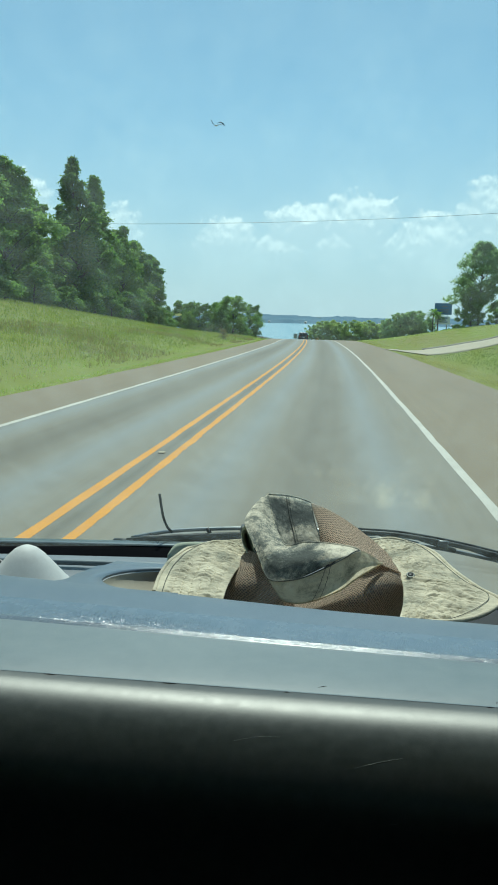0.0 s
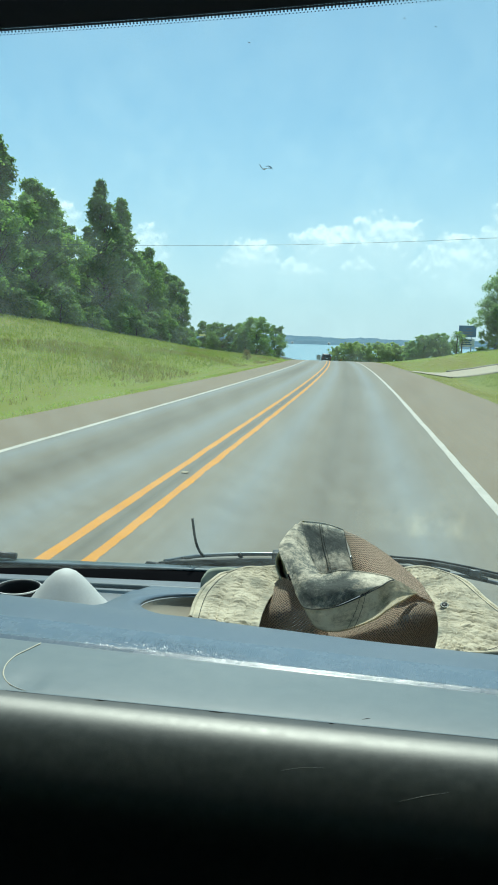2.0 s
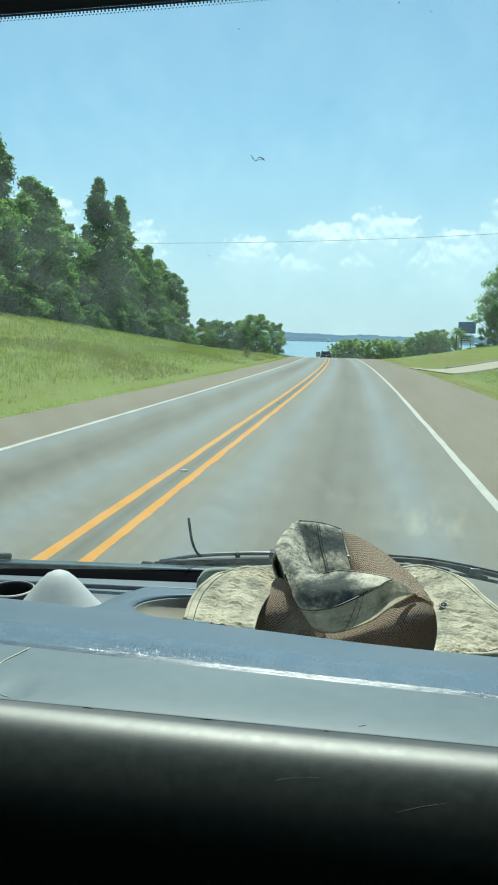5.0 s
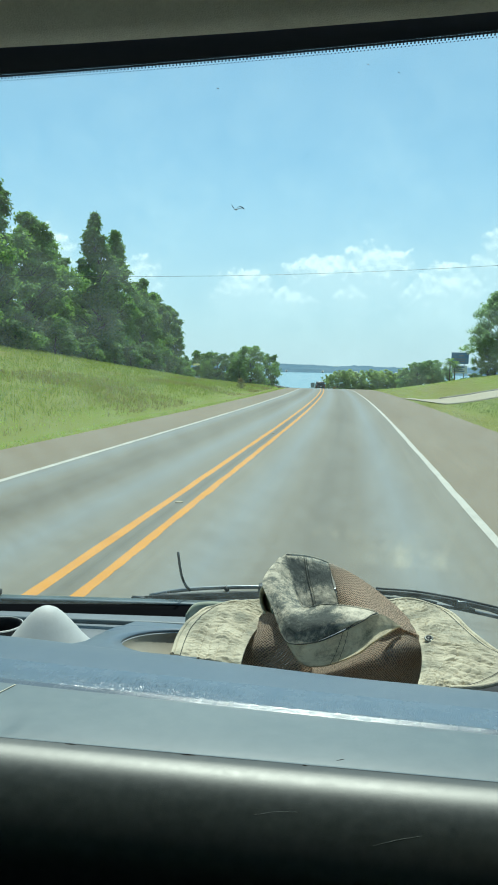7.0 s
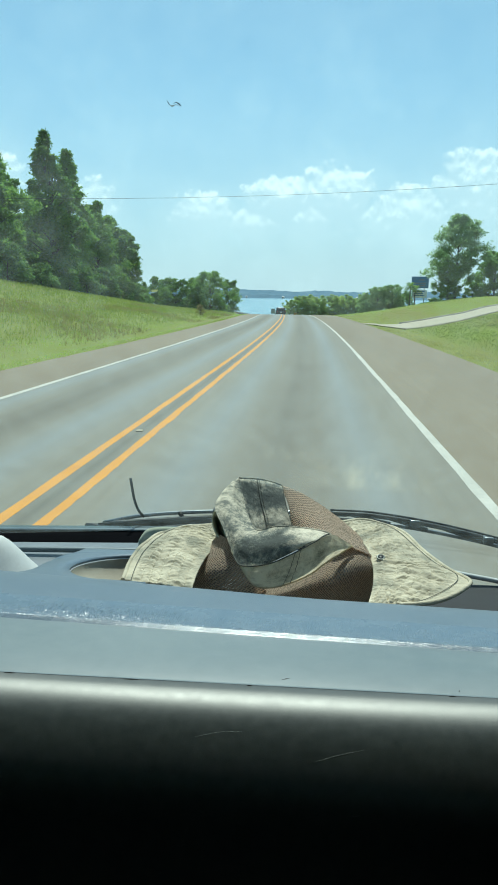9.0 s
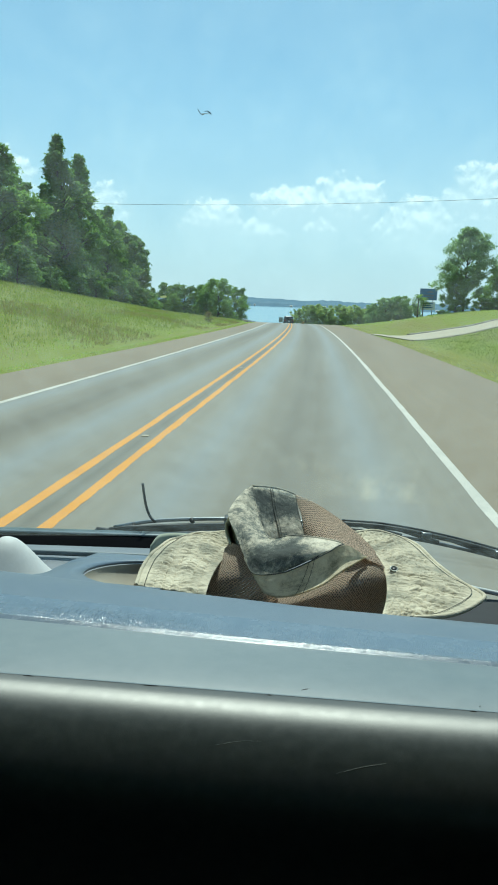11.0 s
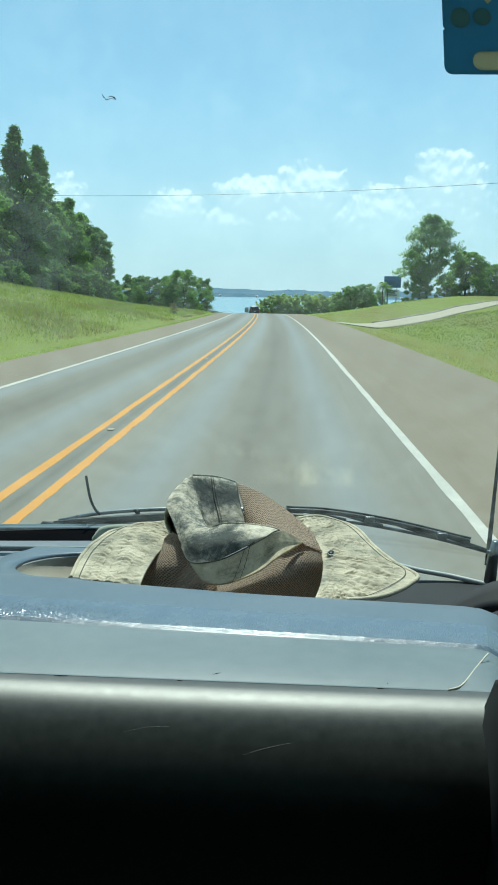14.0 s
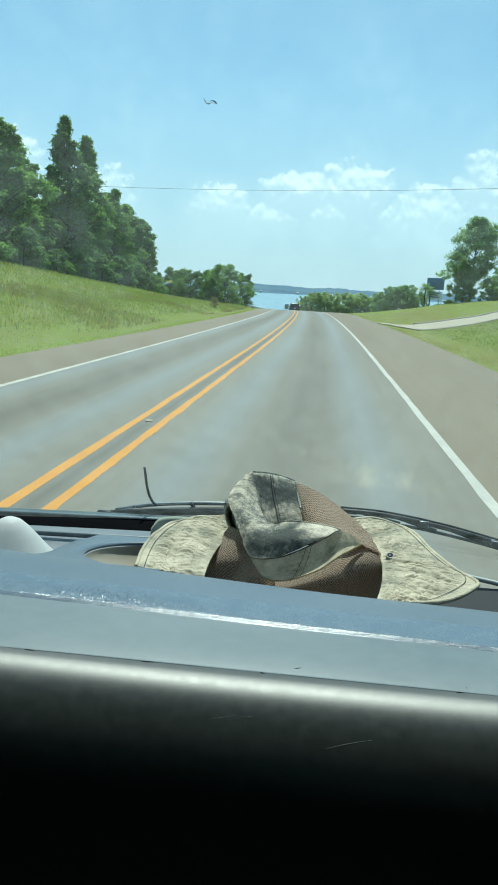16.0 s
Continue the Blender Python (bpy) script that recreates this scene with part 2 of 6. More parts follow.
# the rim is brushed by years of wiping: its gloss spreads along the dashboard
_n, _l = M_RIM.node_tree.nodes, M_RIM.node_tree.links
_tan = _n.new("ShaderNodeTangent")
_tan.direction_type, _tan.axis = "RADIAL", "X"
_l.new(_tan.outputs[0], _n["Principled BSDF"].inputs["Tangent"])
_n["Principled BSDF"].inputs["Anisotropic"].default_value = 0.75
_n["Principled BSDF"].inputs["Specular Tint"].default_value = (1.0, 0.985, 0.93, 1)
_n["Principled BSDF"].inputs["Anisotropic Rotation"].default_value = 0.25
M_SCRATCH = material("scratched_vinyl", (0.10, 0.11, 0.105), (0.20, 0.21, 0.20), 90, 0.6)
M_SEAM = material("pale_seam_thread", (0.52, 0.48, 0.38), (0.64, 0.60, 0.49), 50, 0.8)
M_RIDGE = material("polished_vinyl_ridge", (0.098, 0.135, 0.177), (0.133, 0.170, 0.213), 60, 0.27, rough_var=0.05, spec=1.0)
M_BLACK = material("black_plastic", (0.006, 0.007, 0.008), (0.02, 0.021, 0.022), 8, 0.45, bump=0.0002, bump_scale=600)
# lightless black, painted where the open defroster slot would be dark
M_VOID = material("slot_black", (0.002, 0.002, 0.0025), (0.004, 0.004, 0.005), 8, 1.0, spec=0.02)
M_RUBBER = material("wiper_rubber", (0.014, 0.016, 0.016), (0.045, 0.048, 0.048), 30, 0.5)
M_STEEL = material("worn_wiper_steel", (0.16, 0.17, 0.17), (0.40, 0.41, 0.41), 30, 0.35, metal=0.8)
M_LINER = material("tan_headliner", (0.52, 0.475, 0.375), (0.70, 0.645, 0.52), 25, 0.95, bump=0.0008, bump_scale=900)
# black print, its colour raised towards blue to imitate glare on the glass
M_FRIT = material("glare_lifted_black_print", (0.035, 0.040, 0.060), (0.05, 0.055, 0.08), 10, 0.6)
M_DARKTRIM = material("dark_cabin_trim", (0.008, 0.008, 0.009), (0.018, 0.018, 0.019), 10, 0.8)
M_PAINT = material("grey_car_paint", (0.12, 0.135, 0.135), (0.16, 0.175, 0.17), 3, 0.45, coat=0.2)
# dark plastic with the reflected sky mixed into its teal base colour
M_COWL = material("sky_tinted_cowl_plastic", (0.055, 0.080, 0.092), (0.100, 0.132, 0.146), 12, 0.3, spec=1.0)
M_SHELF = material("grey_shelf_vinyl", (0.150, 0.165, 0.180), (0.200, 0.215, 0.230), 14, 0.42, bump=0.0002, bump_scale=900)
M_CONE = material("pale_grey_plastic", (0.50, 0.50, 0.475), (0.60, 0.60, 0.57), 30, 0.65)
M_TAN = material("tan_tray_lining", (0.27, 0.245, 0.19), (0.36, 0.325, 0.255), 60, 0.85, bump=0.0003, bump_scale=700)


def camo(name, tones, scale, bump, bump_scale, bump_stretch, rough=0.9, thin=0.28, grit=0.76, blots=()):
    """Printed cotton: blotches of several tones, with puckers."""
    m = bpy.data.materials.new(name)
    m.use_nodes = True
    n, l = m.node_tree.nodes, m.node_tree.links
    b = n["Principled BSDF"]
    tc = n.new("ShaderNodeTexCoord")
    t = n.new("ShaderNodeTexNoise")
    t.inputs["Scale"].default_value, t.inputs["Detail"].default_value, t.inputs["Roughness"].default_value = scale, 9, grit
    t.inputs["Distortion"].default_value = 0.25
    l.new(tc.outputs["Object"], t.inputs["Vector"])
    r = n.new("ShaderNodeValToRGB")
    e = r.color_ramp.elements
    e[0].position, e[0].color = tones[0][0], (*tones[0][1], 1)
    e[1].position, e[1].color = tones[-1][0], (*tones[-1][1], 1)
    for p, c in tones[1:-1]:
        e.new(p).color = (*c, 1)
    tone = t.outputs["Fac"]
    # large blotches of the print: place, radius, and how much paler
    for place, radius, amount in blots:
        away, fall, add = n.new("ShaderNodeVectorMath"), n.new("ShaderNodeMapRange"), n.new("ShaderNodeMath")
        away.operation, away.inputs[1].default_value = "DISTANCE", place
        l.new(tc.outputs["Object"], away.inputs[0]), l.new(away.outputs["Value"], fall.inputs["Value"])
        fall.interpolation_type = "SMOOTHSTEP"
        fall.inputs["From Min"].default_value, fall.inputs["From Max"].default_value = 0.25 * radius, radius
        fall.inputs["To Min"].default_value, fall.inputs["To Max"].default_value = amount, 0.0
        add.operation = "ADD"
        l.new(tone, add.inputs[0]), l.new(fall.outputs[0], add.inputs[1])
        tone = add.outputs[0]
    l.new(tone, r.inputs[0])
    l.new(r.outputs[0], b.inputs["Base Color"])
    b.inputs["Roughness"].default_value = rough
    b.inputs["Specular IOR Level"].default_value = 0.2
    mp = n.new("ShaderNodeMapping")
    mp.inputs["Scale"].default_value = bump_stretch
    l.new(tc.outputs["Object"], mp.inputs[0])
    t2 = n.new("ShaderNodeTexNoise")
    t2.inputs["Scale"].default_value, t2.inputs["Detail"].default_value = bump_scale, 3
    l.new(mp.outputs[0], t2.inputs["Vector"])
    t3 = n.new("ShaderNodeTexNoise")
    t3.inputs["Scale"].default_value, t3.inputs["Detail"].default_value = 1400, 2
    l.new(tc.outputs["Object"], t3.inputs["Vector"])
    ad = n.new("ShaderNodeMath")
    ad.operation = "MULTIPLY_ADD"
    l.new(t3.outputs["Fac"], ad.inputs[0])
    ad.inputs[1].default_value = 0.12
    l.new(t2.outputs["Fac"], ad.inputs[2])
    bp = n.new("ShaderNodeBump")
    bp.inputs["Distance"].default_value = bump
    l.new(ad.outputs[0], bp.inputs["Height"])
    l.new(bp.outputs[0], b.inputs["Normal"])
    # thin cotton lets some light through
    tl, mx = n.new("ShaderNodeBsdfTranslucent"), n.new("ShaderNodeMixShader")
    mx.inputs[0].default_value = thin
    l.new(r.outputs[0], tl.inputs[0]), l.new(b.outputs[0], mx.inputs[1]), l.new(tl.outputs[0], mx.inputs[2])
    l.new(mx.outputs[0], n["Material Output"].inputs[0])
    m.diffuse_color = (*tones[-1][1], 1)
    return m


def mesh_cloth(name, thread, gap, pitch):
    """Open knitted mesh: round holes in staggered rows, seen as dark gaps between raised threads."""
    m = bpy.data.materials.new(name)
    m.use_nodes = True
    n, l = m.node_tree.nodes, m.node_tree.links
    b = n["Principled BSDF"]
    uv = n.new("ShaderNodeUVMap")
    v = n.new("ShaderNodeTexVoronoi")
    v.inputs["Scale"].default_value, v.inputs["Randomness"].default_value = 1.0 / pitch, 0.25
    mp = n.new("ShaderNodeMapping")
    mp.inputs["Rotation"].default_value = (0, 0, 0.6)
    mp.inputs["Scale"].default_value = (1.0, 0.75, 1.0)
    l.new(uv.outputs[0], mp.inputs[0])
    l.new(mp.outputs[0], v.inputs["Vector"])
    r = n.new("ShaderNodeValToRGB")
    e = r.color_ramp.elements
    e[0].position, e[0].color = 0.29, (*gap, 1)
    e[1].position, e[1].color = 0.46, (*thread, 1)
    l.new(v.outputs["Distance"], r.inputs[0])
    l.new(r.outputs[0], b.inputs["Base Color"])
    b.inputs["Roughness"].default_value = 0.75
    bp = n.new("ShaderNodeBump")
    bp.inputs["Distance"].default_value = 0.0012
    l.new(v.outputs["Distance"], bp.inputs["Height"])
    l.new(bp.outputs[0], b.inputs["Normal"])
    # the holes let light and sight through
    h = n.new("ShaderNodeMapRange")
    h.inputs["From Min"].default_value, h.inputs["From Max"].default_value = 0.20, 0.34
    h.inputs["To Min"].default_value, h.inputs["To Max"].default_value = 0.55, 0.0
    l.new(v.outputs["Distance"], h.inputs["Value"])
    tr, tl, m1, m2 = n.new("ShaderNodeBsdfTransparent"), n.new("ShaderNodeBsdfTranslucent"), n.new("ShaderNodeMixShader"), n.new("ShaderNodeMixShader")
    l.new(r.outputs[0], tl.inputs[0])
    m1.inputs[0].default_value = 0.6
    l.new(b.outputs[0], m1.inputs[1]), l.new(tl.outputs[0], m1.inputs[2])
    l.new(h.outputs[0], m2.inputs[0]), l.new(m1.outputs[0], m2.inputs[1]), l.new(tr.outputs[0], m2.inputs[2])
    l.new(m2.outputs[0], n["Material Output"].inputs[0])
    m.diffuse_color = (*thread, 1)
    return m


M_CAMO = camo("leaf_print_cotton", [(0.34, (0.24, 0.225, 0.165)), (0.43, (0.54, 0.475, 0.34)), (0.52, (0.74, 0.66, 0.48)), (0.66, (0.84, 0.78, 0.61))], 40, 0.003, 80, (1, 1, 1), thin=0.55, grit=0.82)
M_CAMOGREY = camo("grey_leaf_print_cotton", [(0.38, (0.095, 0.102, 0.092)), (0.47, (0.20, 0.205, 0.175)), (0.53, (0.46, 0.42, 0.325)), (0.64, (0.78, 0.71, 0.56))], 30, 0.002, 90, (1, 1, 1), thin=0.14, grit=0.86, blots=(((-0.057, 0.76, 1.43), 0.032, -0.09), ((-0.03, 0.75, 1.439), 0.026, -0.07), ((-0.097, 0.87, 1.454), 0.040, 0.09), ((0.001, 0.76, 1.447), 0.034, 0.12), ((-0.068, 0.9, 1.441), 0.034, -0.13), ((-0.037, 0.92, 1.434), 0.028, -0.11)))
M_BRIM = camo("pale_brim_cotton", [(0.34, (0.27, 0.265, 0.205)), (0.44, (0.41, 0.375, 0.28)), (0.54, (0.53, 0.475, 0.35)), (0.68, (0.63, 0.57, 0.425))], 24, 0.002, 160, (0.8, 1.5, 1.0), 0.9, 0.06, 0.62)
M_LINING = material("pale_lining_cotton", (0.36, 0.40, 0.31), (0.52, 0.55, 0.44), 60, 0.9)
M_QUILT = material("pale_stitching", (0.56, 0.51, 0.38), (0.70, 0.63, 0.48), 60, 0.9)
M_MESH = mesh_cloth("brown_mesh_cloth", (0.76, 0.61, 0.465), (0.13, 0.098, 0.070), 0.0034)
# finer pitch, and thread darkened to stand for shade under the crown band
M_MESHFINE = mesh_cloth("fine_shaded_mesh_cloth", (0.66, 0.53, 0.40), (0.11, 0.082, 0.060), 0.0023)
M_THREAD = material("dark_stitching", (0.06, 0.065, 0.05), (0.12, 0.12, 0.10), 40, 0.9)
M_EYELET = material("dull_eyelet_metal", (0.16, 0.17, 0.145), (0.26, 0.27, 0.235), 60, 0.45, metal=0.3)

# ---- tools for building ----


def finish(bm, smooth=True, recalc=True):
    if recalc:
        bmesh.ops.recalc_face_normals(bm, faces=bm.faces[:])
    for f in bm.faces:
        f.smooth = smooth
    return bm


def part(name, bm, mat, parent=None, label="", smooth=True, recalc=True):
    """Links a bmesh as one mesh object, under a thing or a part where one is given."""
    finish(bm, smooth, recalc)
    me = bpy.data.meshes.new(name)
    bm.to_mesh(me)
    bm.free()
    me.materials.append(mat)
    ob = new(name, me)
    if parent is not None:
        ob.parent = parent
    if label:
        tagged(ob, label)
    return ob


def thing(name, label, category, at=(0, 0, 0), turn=0.0, group="", kind=""):
    ob = new(name)
    ob.empty_display_size = 0.1
    ob.matrix_basis = pose(*at, 0, 0, turn)
    return tagged(ob, label, category, group, kind)


def box(bm, lo, hi, bevel=0.0, m=None):
    v = [bm.verts.new((x, y, z)) for x in (lo[0], hi[0]) for y in (lo[1], hi[1]) for z in (lo[2], hi[2])]
    fs = [bm.faces.new([v[i] for i in q]) for q in ((0, 1, 3, 2), (4, 6, 7, 5), (0, 4, 5, 1), (2, 3, 7, 6), (0, 2, 6, 4), (1, 5, 7, 3))]
    if bevel:
        es = list({e for f in fs for e in f.edges})
        out = bmesh.ops.bevel(bm, geom=es, offset=bevel, segments=2, affect="EDGES", profile=0.6)
        v = list({w for f in out["faces"] for w in f.verts} | {w for w in v if w.is_valid})
    if m is not None:
        bmesh.ops.transform(bm, matrix=m, verts=[w for w in v if w.is_valid])
    return bm


def new_box(lo, hi, bevel=0.0, m=None):
    return box(bmesh.new(), lo, hi, bevel, m)


def tube(bm, path, radii, sides=8, caps=True):
    """A tube along points, with a radius at each."""
    path = [Vector(p) for p in path]
    rings = []
    for i, p in enumerate(path):
        d = (path[min(i + 1, len(path) - 1)] - path[max(i - 1, 0)]).normalized()
        a = d.cross(Vector((0, 0, 1)) if abs(d.z) < 0.9 else Vector((1, 0, 0))).normalized()
        b = d.cross(a)
        r = radii[i] if isinstance(radii, (list, tuple)) else radii
        rings.append([bm.verts.new(p + (a * math.cos(t) + b * math.sin(t)) * r) for t in (2 * math.pi * k / sides for k in range(sides))])
    for p, q in zip(rings, rings[1:]):
        for k in range(sides):
            bm.faces.new((p[k], p[(k + 1) % sides], q[(k + 1) % sides], q[k]))
    if caps:
        bm.faces.new(rings[0][::-1]), bm.faces.new(rings[-1])
    return bm


def new_tube(path, radii, sides=8):
    return tube(bmesh.new(), path, radii, sides)


def lathe(profile, sides=32, centre=(0, 0, 0), ring=False):
    bm = bmesh.new()
    rings = []
    for r, z in profile:
        rings.append([bm.verts.new((centre[0] + r * math.cos(t), centre[1] + r * math.sin(t), centre[2] + z)) for t in (2 * math.pi * k / sides for k in range(sides))])
    for p, q in zip(rings, rings[1:] + (rings[:1] if ring else [])):
        for k in range(sides):
            bm.faces.new((p[k], p[(k + 1) % sides], q[(k + 1) % sides], q[k]))
    if not ring:
        bm.faces.new(rings[-1])
        bm.faces.new(rings[0][::-1])
    bmesh.ops.remove_doubles(bm, verts=bm.verts[:], dist=1e-5)
    return bm


def spline(points, n):
    """n points of a smooth curve through the given ones."""
    pts = [Vector(p) for p in points]
    pts = [pts[0] * 2 - pts[1]] + pts + [pts[-1] * 2 - pts[-2]]
    out = []
    for i in range(n):
        s = i / (n - 1) * (len(pts) - 3)
        k = min(int(s), len(pts) - 4)
        u = s - k
        p0, p1, p2, p3 = pts[k:k + 4]
        out.append(0.5 * (2 * p1 + (p2 - p0) * u + (2 * p0 - 5 * p1 + 4 * p2 - p3) * u * u + (3 * p1 - p0 - 3 * p2 + p3) * u ** 3))
    return out


def grid(rows, uv=True, thick=0.0):
    """A sheet through rows of points; with uv in metres, and a thickness."""
    bm = bmesh.new()
    layer = bm.loops.layers.uv.new("UVMap") if uv else None
    vs = [[bm.verts.new(p) for p in row] for row in rows]
    lu = [0.0]
    for a, b in zip(rows[len(rows) // 2], rows[len(rows) // 2][1:]):
        lu.append(lu[-1] + (Vector(b) - Vector(a)).length)
    mid = len(rows[0]) // 2
    lv = [0.0]
    for a, b in zip(rows, rows[1:]):
        lv.append(lv[-1] + (Vector(b[mid]) - Vector(a[mid])).length)
    for i in range(len(rows) - 1):
        for j in range(len(rows[0]) - 1):
            f = bm.faces.new((vs[i][j], vs[i][j + 1], vs[i + 1][j + 1], vs[i + 1][j]))
            if uv:
                for lp, (p, q) in zip(f.loops, ((i, j), (i, j + 1), (i + 1, j + 1), (i + 1, j))):
                    lp[layer].uv = (lu[q], lv[p])
    if thick:
        bmesh.ops.recalc_face_normals(bm, faces=bm.faces[:])
        bmesh.ops.solidify(bm, geom=bm.faces[:], thickness=thick)
    return bm


def loft(curves, n, m, bulge=None):
    """A sheet across several smooth curves, n points along and m across."""
    cs = [spline(c, n) for c in curves]
    cols = [spline([c[i] for c in cs], m) if len(cs) > 2 else [cs[0][i].lerp(cs[1][i], k / (m - 1)) for k in range(m)] for i in range(n)]
    rows = [[cols[i][k].copy() for i in range(n)] for k in range(m)]
    if bulge:
        for k in range(m):
            for i in range(n):
                rows[k][i] += bulge(i / (n - 1), k / (m - 1))
    return rows


def step(a, b, x):
    t = max(0.0, min(1.0, (x - a) / (b - a)))
    return t * t * (3 - 2 * t)

# ---- the car: cabin and bonnet ----
car = thing("car", "grey car with a slate-blue vinyl dashboard, seen from inside its cabin", "car")

# dashboard: sections across the car; front rim, sunken centre panel, brow, then the drop to the tray
PROFILE = [(0.366, 1.02), (0.349, 1.20), (0.3452, 1.34), (0.3450, 1.40)]
PROFILE += [(0.4002 - 0.0552 * math.sin(radians(a)), 1.4189 + 0.0552 * math.cos(radians(a))) for a in (86, 78, 70, 63, 56, 49, 42, 36, 30, 25, 21, 17, 13, 9, 6)] + [(0.3995, 1.4740)]
BROW = [(0.4945, 1.4690), (0.505, 1.4680), (0.53, 1.4660), (0.56, 1.4618), (0.585, 1.4555), (0.602, 1.4485), (0.612, 1.4415), (0.619, 1.431), (0.624, 1.415), (0.628, 1.38), (0.632, 1.33)]
PX0, PX1 = -0.243, 0.146     # sides of the sunken panel


def dash_bend(x):
    """How far the dashboard draws back and sinks towards its right end."""
    e = step(0.17, 0.245, x)
    return -0.010 * e * e, -0.03 * e * e


def dash_rows():
    xs = [-0.95, -0.8, -0.65, -0.5, -0.42, -0.36, -0.31, -0.28, -0.262, -0.25, -0.243, -0.239, -0.235, -0.231, -0.227, -0.223, -0.219, -0.215, -0.211, -0.206] + [-0.20 + (PX1 + 0.20) * k / 13 for k in range(14)] + [0.155, 0.165, 0.178, 0.19, 0.202, 0.214, 0.225, 0.235, 0.242]
    sunk = lambda x: step(PX0 - 0.004, PX0 + 0.016, x) * (1 - step(PX1 - 0.016, PX1 + 0.004, x))
    rows = []
    for x in xs:
        s, r = sunk(x), 1 - step(0.20, 0.225, x)
        dy, dz = dash_bend(x)
        far = 0.012 * max(0.0, -x) / 0.2 + 0.006 * (0.0 - x)
        line = []
        for y, z in PROFILE:
            line.append((x, y + (0.02 * step(0.18, 0.245, x)), z + dz * (0.4 + 0.6 * step(1.3, 1.45, z))))
        mid = [(0.4000, 1.4740 - 0.0004 * s), (0.4015, 1.4741 - 0.0004 * s), (0.4035, 1.4744 - 0.0004 * s), (0.409, 1.4747 - 0.0005 * s), (0.415, 1.4750 - 0.0006 * s), (0.421, 1.4750 - 0.0008 * s), (0.428, 1.4749 - 0.0010 * s), (0.437, 1.4746 - 0.0012 * s),
               (0.465, 1.4726 - 0.0017 * r), (0.478, 1.4712 - 0.0019 * r), (0.4866, 1.4704 - 0.0019 * r), (0.4878, 1.4702 - 0.00131 * r), (0.4891, 1.4700 - 0.00069 * r), (0.4908, 1.4697 + 0.00014 * r)]
        slant = -0.0145 - 0.052 * max(-0.3, min(x, 0.2))
        for y, z in mid:
            k = step(0.42, 0.475, y)
            dip = 0.0008 * step(-0.240, -0.231, x) * step(-0.214, -0.220, x) * step(0.4015, 0.408, y) * step(0.432, 0.416, y)
            line.append((x, y + k * slant + dy * k, z + dz - dip))
        for y, z in BROW:
            line.append((x, y + slant + far * step(0.5, 0.6, y) + dy, z + dz))
        tuck = [0.5 * max(0.0, x - 0.125) * step(0.60, 0.40, y) for _, y, _ in line]
        rows.append([(px - q, y, z) for (px, y, z), q in zip(line, tuck)])
    return rows


dash_lines = dash_rows()
NP = len(PROFILE)
dash = part("dashboard", grid([r[NP + 16:] for r in dash_lines]), M_DASH, car, "slate-grey grained vinyl dashboard with a worn front rim")
part("centre_panel", grid([r[NP - 1:NP + 11] for r in dash_lines]), M_PANEL, dash, "paler sunken centre panel")
part("crease", new_tube([(x, 0.3990, 1.4741 + 0.0001 * math.sin(40 * x)) for x in (-0.236 + 0.361 * k / 60 for k in range(61))], 0.00009, 6), M_DASH, dash, "thin dark crease above the rim")
# the ridge is worn to a coarse shiny grain: small facets that glint one by one
grain = random.Random(3)
ridge_lines = []
for k in range(1080):
    x = -0.33 + 0.572 * k / 1079
    i = max(j for j in range(len(dash_lines) - 1) if dash_lines[j][-1][0] <= x or j == 0)
    f = (x - dash_lines[i][-1][0]) / (dash_lines[i + 1][-1][0] - dash_lines[i][-1][0])
    cut = [Vector(p).lerp(Vector(q), f) for p, q in zip(dash_lines[i][NP + 10:NP + 17], dash_lines[i + 1][NP + 10:NP + 17])]
    line = []
    for j in range(60):
        u = 6 * j / 59
        a = min(5, int(u))
        p = cut[a].lerp(cut[a + 1], u - a)
        patch = math.exp(-((x + 0.155) / 0.05) ** 2)
        rough = (0.000034 * (0.45 + 0.55 * step(-0.235, -0.19, x)) + (0.00002 + 0.00012 * patch) * step(22, 40, j)) * step(0, 3, j) * step(59, 50, j)
        line.append(p + Vector((0, 0, rough * max(-1.6, min(1.6, grain.gauss(0, 1))))))
    ridge_lines.append(line)
part("ridge", grid(ridge_lines), M_RIDGE, dash, "polished glinting ridge of the dashboard", smooth=False)
part("ridge_end", grid([r[NP + 10:NP + 17] for r in dash_lines[:7]]), M_RIDGE, dash)
part("front_rim", grid([r[:NP] for r in dash_lines]), M_RIM, dash, "worn grey front rim of the dashboard, darkened as in shade")
# stitched seams at both ends of the sunken panel
part("seam", new_tube(spline([(-0.2495, 0.483, 1.4690), (-0.2520, 0.466, 1.4711), (-0.2540, 0.451, 1.4730), (-0.2525, 0.435, 1.4748), (-0.2500, 0.425, 1.4752), (-0.2465, 0.417, 1.4751), (-0.2400, 0.409, 1.4746), (-0.2320, 0.404, 1.4743), (-0.2240, 0.4015, 1.4740)], 26), [0.0005] * 17 + [0.0004, 0.0004, 0.0003, 0.0003, 0.0002, 0.0002, 0.0002, 0.0001, 0.0001], 6), M_SEAM, dash, "pale stitched seam")
part("seam", new_tube(spline([(0.160, 0.447, 1.4738), (0.147, 0.426, 1.4744), (0.134, 0.405, 1.4746), (0.125, 0.3995, 1.4742)], 14), 0.0006, 6), M_SEAM, dash, "pale stitched seam")
